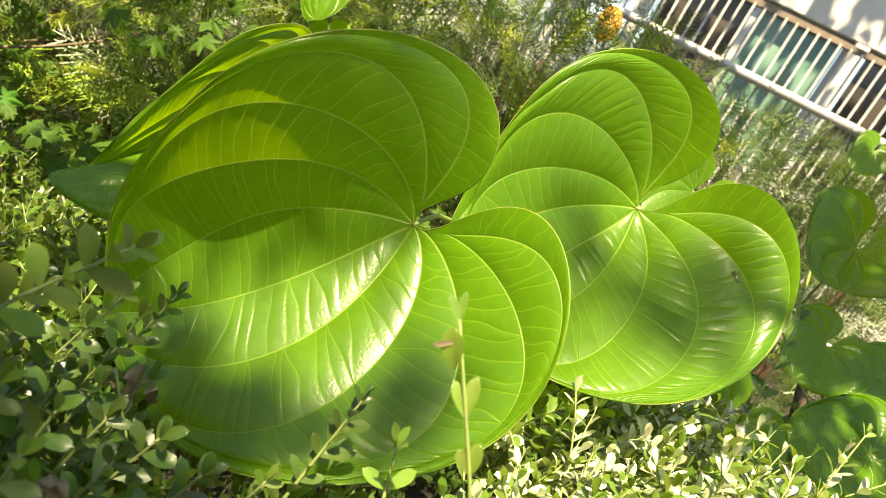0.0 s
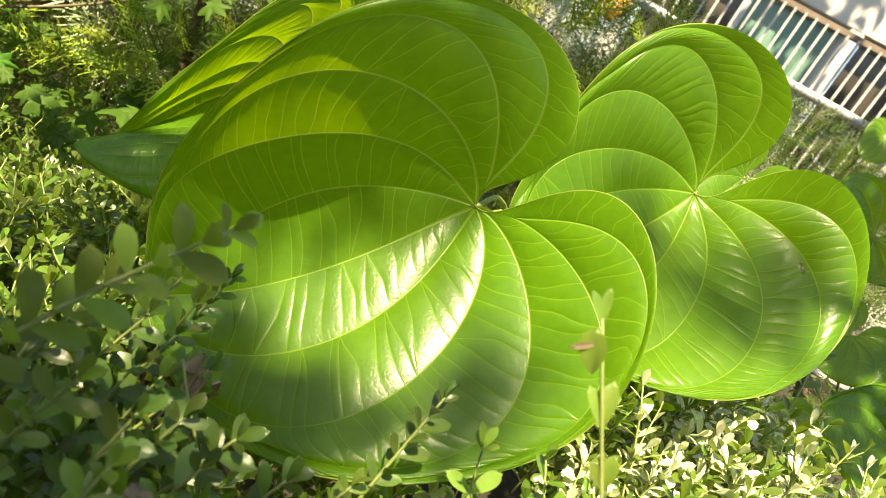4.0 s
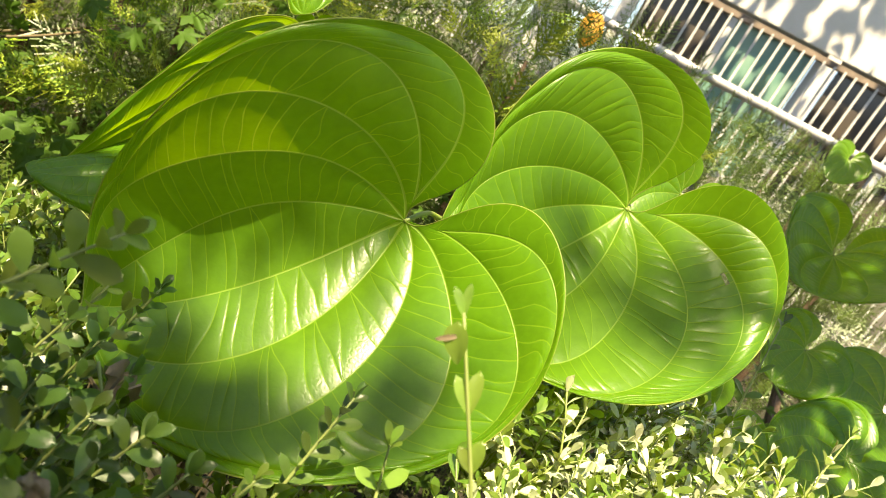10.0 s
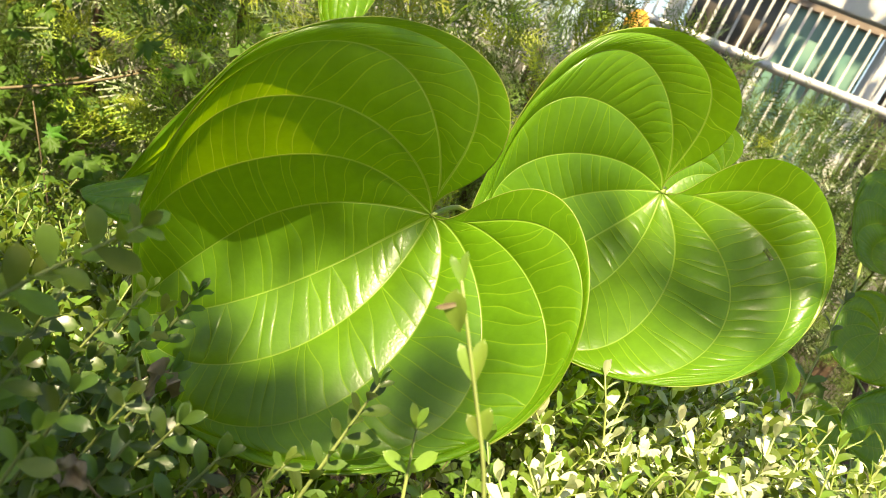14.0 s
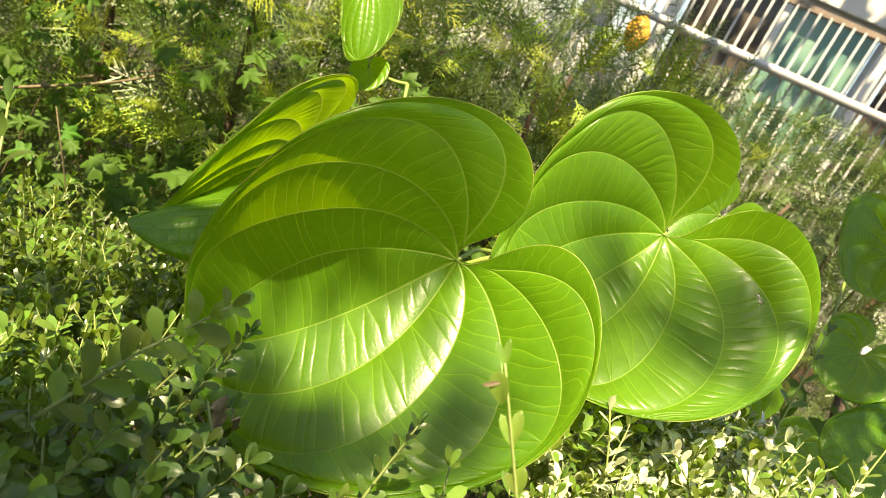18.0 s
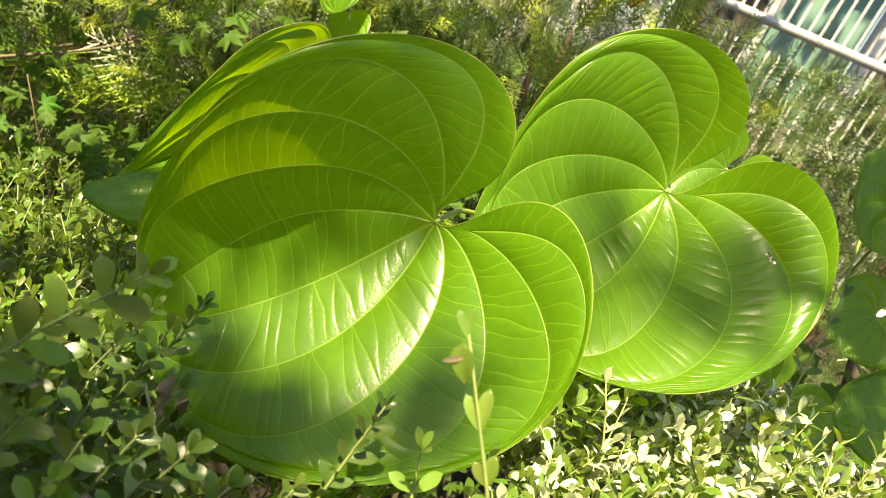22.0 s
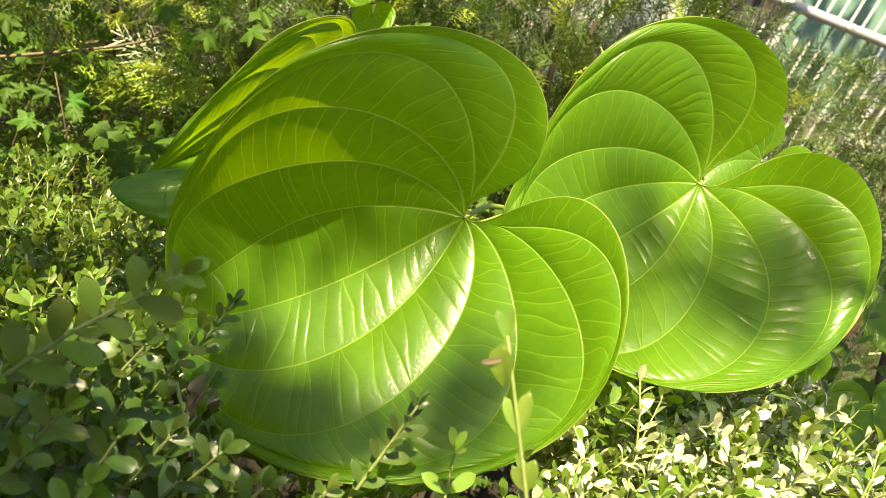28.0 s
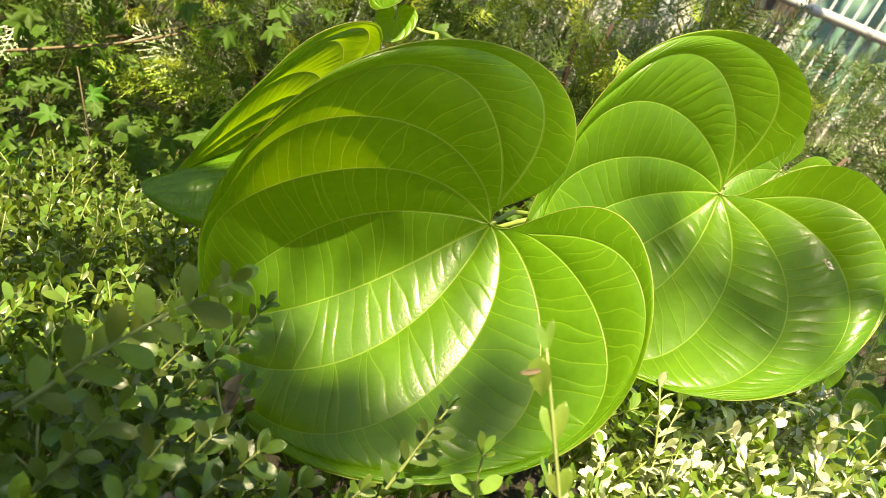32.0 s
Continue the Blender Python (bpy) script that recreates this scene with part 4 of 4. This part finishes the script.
under = thing("undergrowth", (-0.6, 1.2, 0), "tangled undergrowth of lobed green leaves on thin twigs", "plant")
UNDER_AT = np.array((-0.6, 1.2, 0))
rng = np.random.default_rng(51)
lobed = []
for i in range(5):
    v, f = lobed_leaf(rng.uniform(0.035, 0.055), rng)
    lobed.append((v, f, [0] * len(f), mesh_of("leaf", v, f, M_IVY)))
low = []
for i in range(1700):
    x = rng.uniform(-1.7, 0.5)
    y = 0.98 + 0.12 * max(0.0, x + 0.4) + rng.random() ** 1.4 * 0.5 + 0.05 * abs(x)
    z = 0.12 + rng.random() * (0.50 + 0.12 * max(0.0, x + 1.0))
    if i % 4 == 0 and x < 0.1:
        y, z = rng.uniform(1.12, 1.4), rng.uniform(0.55, 0.98)
    way = np.array([rng.normal(0, 0.8), rng.normal(-0.6, 0.4), rng.normal(-0.1, 0.5)])
    low.append((int(rng.integers(5)), turn_to(way, (rng.normal(0, 0.4), -0.5, rng.uniform(0.3, 1.2))), rng.uniform(0.6, 1.2), (x, y, z)))
for i in range(260):
    way = np.array([rng.normal(0, 0.8), rng.normal(-0.6, 0.4), rng.normal(-0.1, 0.5)])
    low.append((int(rng.integers(5)), turn_to(way, (rng.normal(0, 0.4), -0.5, rng.uniform(0.3, 1.2))), rng.uniform(0.8, 1.4), (rng.uniform(0.42, 1.3), rng.uniform(0.62, 1.35), rng.uniform(0.25, 0.7))))
for k, r, size, at in low[:260]:
    ob = part("leaf", lobed[k][3], under)
    m = Matrix(r.tolist()).to_4x4() @ Matrix.Scale(size, 4)
    m.translation = Vector(at) - under.location
    ob.matrix_basis = m
stuff("foliage", low[260:], lobed, [M_IVY], under, UNDER_AT)
for i in range(24):
    x, y = rng.uniform(-1.5, 0.3), rng.uniform(1.0, 1.4)
    path = smooth_path([(x, y, 0), (x + rng.uniform(-0.1, 0.1), y, 0.3), (x + rng.uniform(-0.3, 0.3), y - 0.05, rng.uniform(0.5, 0.75))], 10) - UNDER_AT
    v, f = tube(path, np.linspace(0.0022, 0.0009, 10), 5)
    part("twig", mesh_of("twig", v, f, M_TWIG), under)
# long bare twigs that cross in front of the undergrowth
for pts in (((-0.78, 1.20, 0.62), (-0.57, 1.23, 0.72), (-0.40, 1.25, 0.83)), ((-0.72, 1.375, 0.645), (-0.55, 1.35, 0.74), (-0.42, 1.32, 0.82))):
    v, f = tube(smooth_path(pts, 14) - UNDER_AT, np.linspace(0.0035, 0.0018, 14), 6)
    part("twig", mesh_of("twig", v, f, M_TWIG), under)

# ---- fence and building far behind ----
P0, P1 = Vector((1.083, 4.046, 0)), Vector((2.26, 3.663, 0))
along = (P1 - P0).normalized()
FENCE = Matrix((along, Vector((-along.y, along.x, 0)), Vector((0, 0, 1)))).transposed().to_4x4()
FENCE.translation = P0
fence = thing("metal_fence", FENCE, "pale painted metal bar fence with a pipe rail", "fence")
bar_v, bar_f = box_piece((0.013, 0.012, 1.55), (0, 0, 1.02), 0.003)
bar_me = mesh_of("bar", bar_v, bar_f, M_METAL, smooth=False)
for i in range(-60, 70):
    ob = part("bar", bar_me, fence)
    ob.location = (i * 0.062, 0, 0)
v, f = tube(np.stack([np.linspace(-4, 4.5, 24), 0 * np.linspace(0, 1, 24) - 0.045, 1.445 + 0 * np.linspace(0, 1, 24)], -1), 0.027, 12)
part("pipe_rail", mesh_of("pipe_rail", v, f, M_RAIL), fence)
for z, mat in ((0.3, M_METAL), (1.80, M_RUST)):
    v, f = box_piece((8.5, 0.03, 0.034), (0.25, 0.022, z), 0.004)
    part("rail", mesh_of("rail", v, f, mat, smooth=False), fence)

building = thing("apartment_building", FENCE @ Matrix.Translation((0, 1.2, 0)), "pale rendered building with dark windows and teal curtains", "building")
for z0, z1 in ((-0.05, 0.95), (2.05, 2.95), (4.05, 5.2)):
    v, f = box_piece((9.4, 0.3, z1 - z0), (3.3, 0.15, 0.5 * (z0 + z1)), 0.006)
    part("wall", mesh_of("wall", v, f, M_PLINTH if z0 < 0 else M_WALL, smooth=False), building)
for storey in (0.95, 2.95):
    for i in range(0, 6):
        x = i * 1.45 + 0.62
        v, f = box_piece((0.10, 0.3, 1.1), (x - 0.725, 0.15, storey + 0.55), 0.004)
        part("pier", mesh_of("pier", v, f, M_WALL, smooth=False), building)
        frame_pieces = [box_piece((1.29, 0.05, 0.05), (x, 0.1, storey + 0.03)), box_piece((1.29, 0.05, 0.05), (x, 0.1, storey + 1.07)), box_piece((0.045, 0.05, 1.0), (x, 0.1, storey + 0.55))]
        win = part("window", mesh_of("window", *joined(frame_pieces), M_METAL, smooth=False), building)
        for side in (-1, 1):
            v, f = box_piece((0.62, 0.008, 1.02), (x + side * 0.325, 0.13, storey + 0.55))
            part("pane", mesh_of("pane", v, f, M_TEAL if side > 0 and (i + int(storey)) % 3 == 0 else M_GLASS, smooth=False), win)

for x in (-0.42, -1.35):
    v, f = box_piece((0.19, 0.19, 2.3), (x, 0.14, 1.13), 0.012)
    part("post", mesh_of("post", v, f, M_WALL, smooth=False), fence)

# pale slatted edging low behind the leaves
edging = thing("slatted_edging", axes_of((0.96, -0.15, 0.02), (-0.25, -0.75, 0.6), (1.14, 1.235, 0.745)), "pale sunlit slatted edging with dark gaps", "edging")
for row in range(3):
    for i in range(5):
        v, f = box_piece((0.048, 0.026, 0.012), (i * 0.056 - 0.08 + 0.012 * row, row * 0.042, 0), 0.003)
        part("slat", mesh_of("slat", v, f, M_PAVE, smooth=False), edging)
for i in range(2):
    v, f = box_piece((0.02, 0.30, 0.02), (i * 0.22 - 0.09, -0.06, -0.016), 0.003)
    part("bearer", mesh_of("bearer", v, f, M_BARK, smooth=False), edging)

# yellow leaf hanging at the thuja's edge
wilted = thing("yellow_leaf", axes_of((-0.10, -0.5, -0.75), (-0.1, -0.9, 0.4), (0.478, 2.10, 1.285)), "withered yellow leaf hanging on a twig", "leaf")
v, f = small_leaf(0.13, 0.075, 10, 6, 0.5, 0.3)
v[:, 2] += 0.006 * np.sin(v[:, 0] * 90)
part("blade", mesh_of("blade", v, f, M_YELLOW), wilted)
v, f = tube(smooth_path([(0.002, 0, 0), (-0.03, 0.004, 0.01), (-0.09, 0.02, 0.0)], 8), 0.0016, 5)
part("stalk", mesh_of("stalk", v, f, M_TWIG), wilted)


def crumpled(label, at, size, seed):
    """A dry curled leaf caught in the hedge."""
    rng = np.random.default_rng(seed)
    ob = thing("dead_leaf", axes_of(rng.normal(0, 1, 3), (0.1, -0.8, 0.6), at), label, "leaf")
    v, f = small_leaf(size, size * 0.8, 14, 10, 0.5, 0.4)
    u = v / size
    v[:, 2] += size * (0.16 * np.sin(u[:, 0] * 9 + 4 * u[:, 1]) + 0.14 * np.sin(u[:, 1] * 13 - 5 * u[:, 0]) + 0.05 * rng.normal(0, 1, len(v)))
    v[:, 1] *= 1 - 0.35 * np.sin(u[:, 0] * 7) ** 2
    part("blade", mesh_of("blade", v, f, M_DEAD), ob)
    sv, sf = tube(smooth_path([(0, 0, 0), (-0.01, 0.002, -0.004), (-0.02, 0, -0.014)], 6), 0.0006, 5)
    part("stalk", mesh_of("stalk", sv, sf, M_TWIG), ob)


crumpled("dry crumpled brown leaf caught among boxwood twigs", (-0.061, 0.286, 0.854), 0.03, 71)
crumpled("dry brown leaf lying in the hedge", (-0.048, 0.205, 0.872), 0.016, 72)
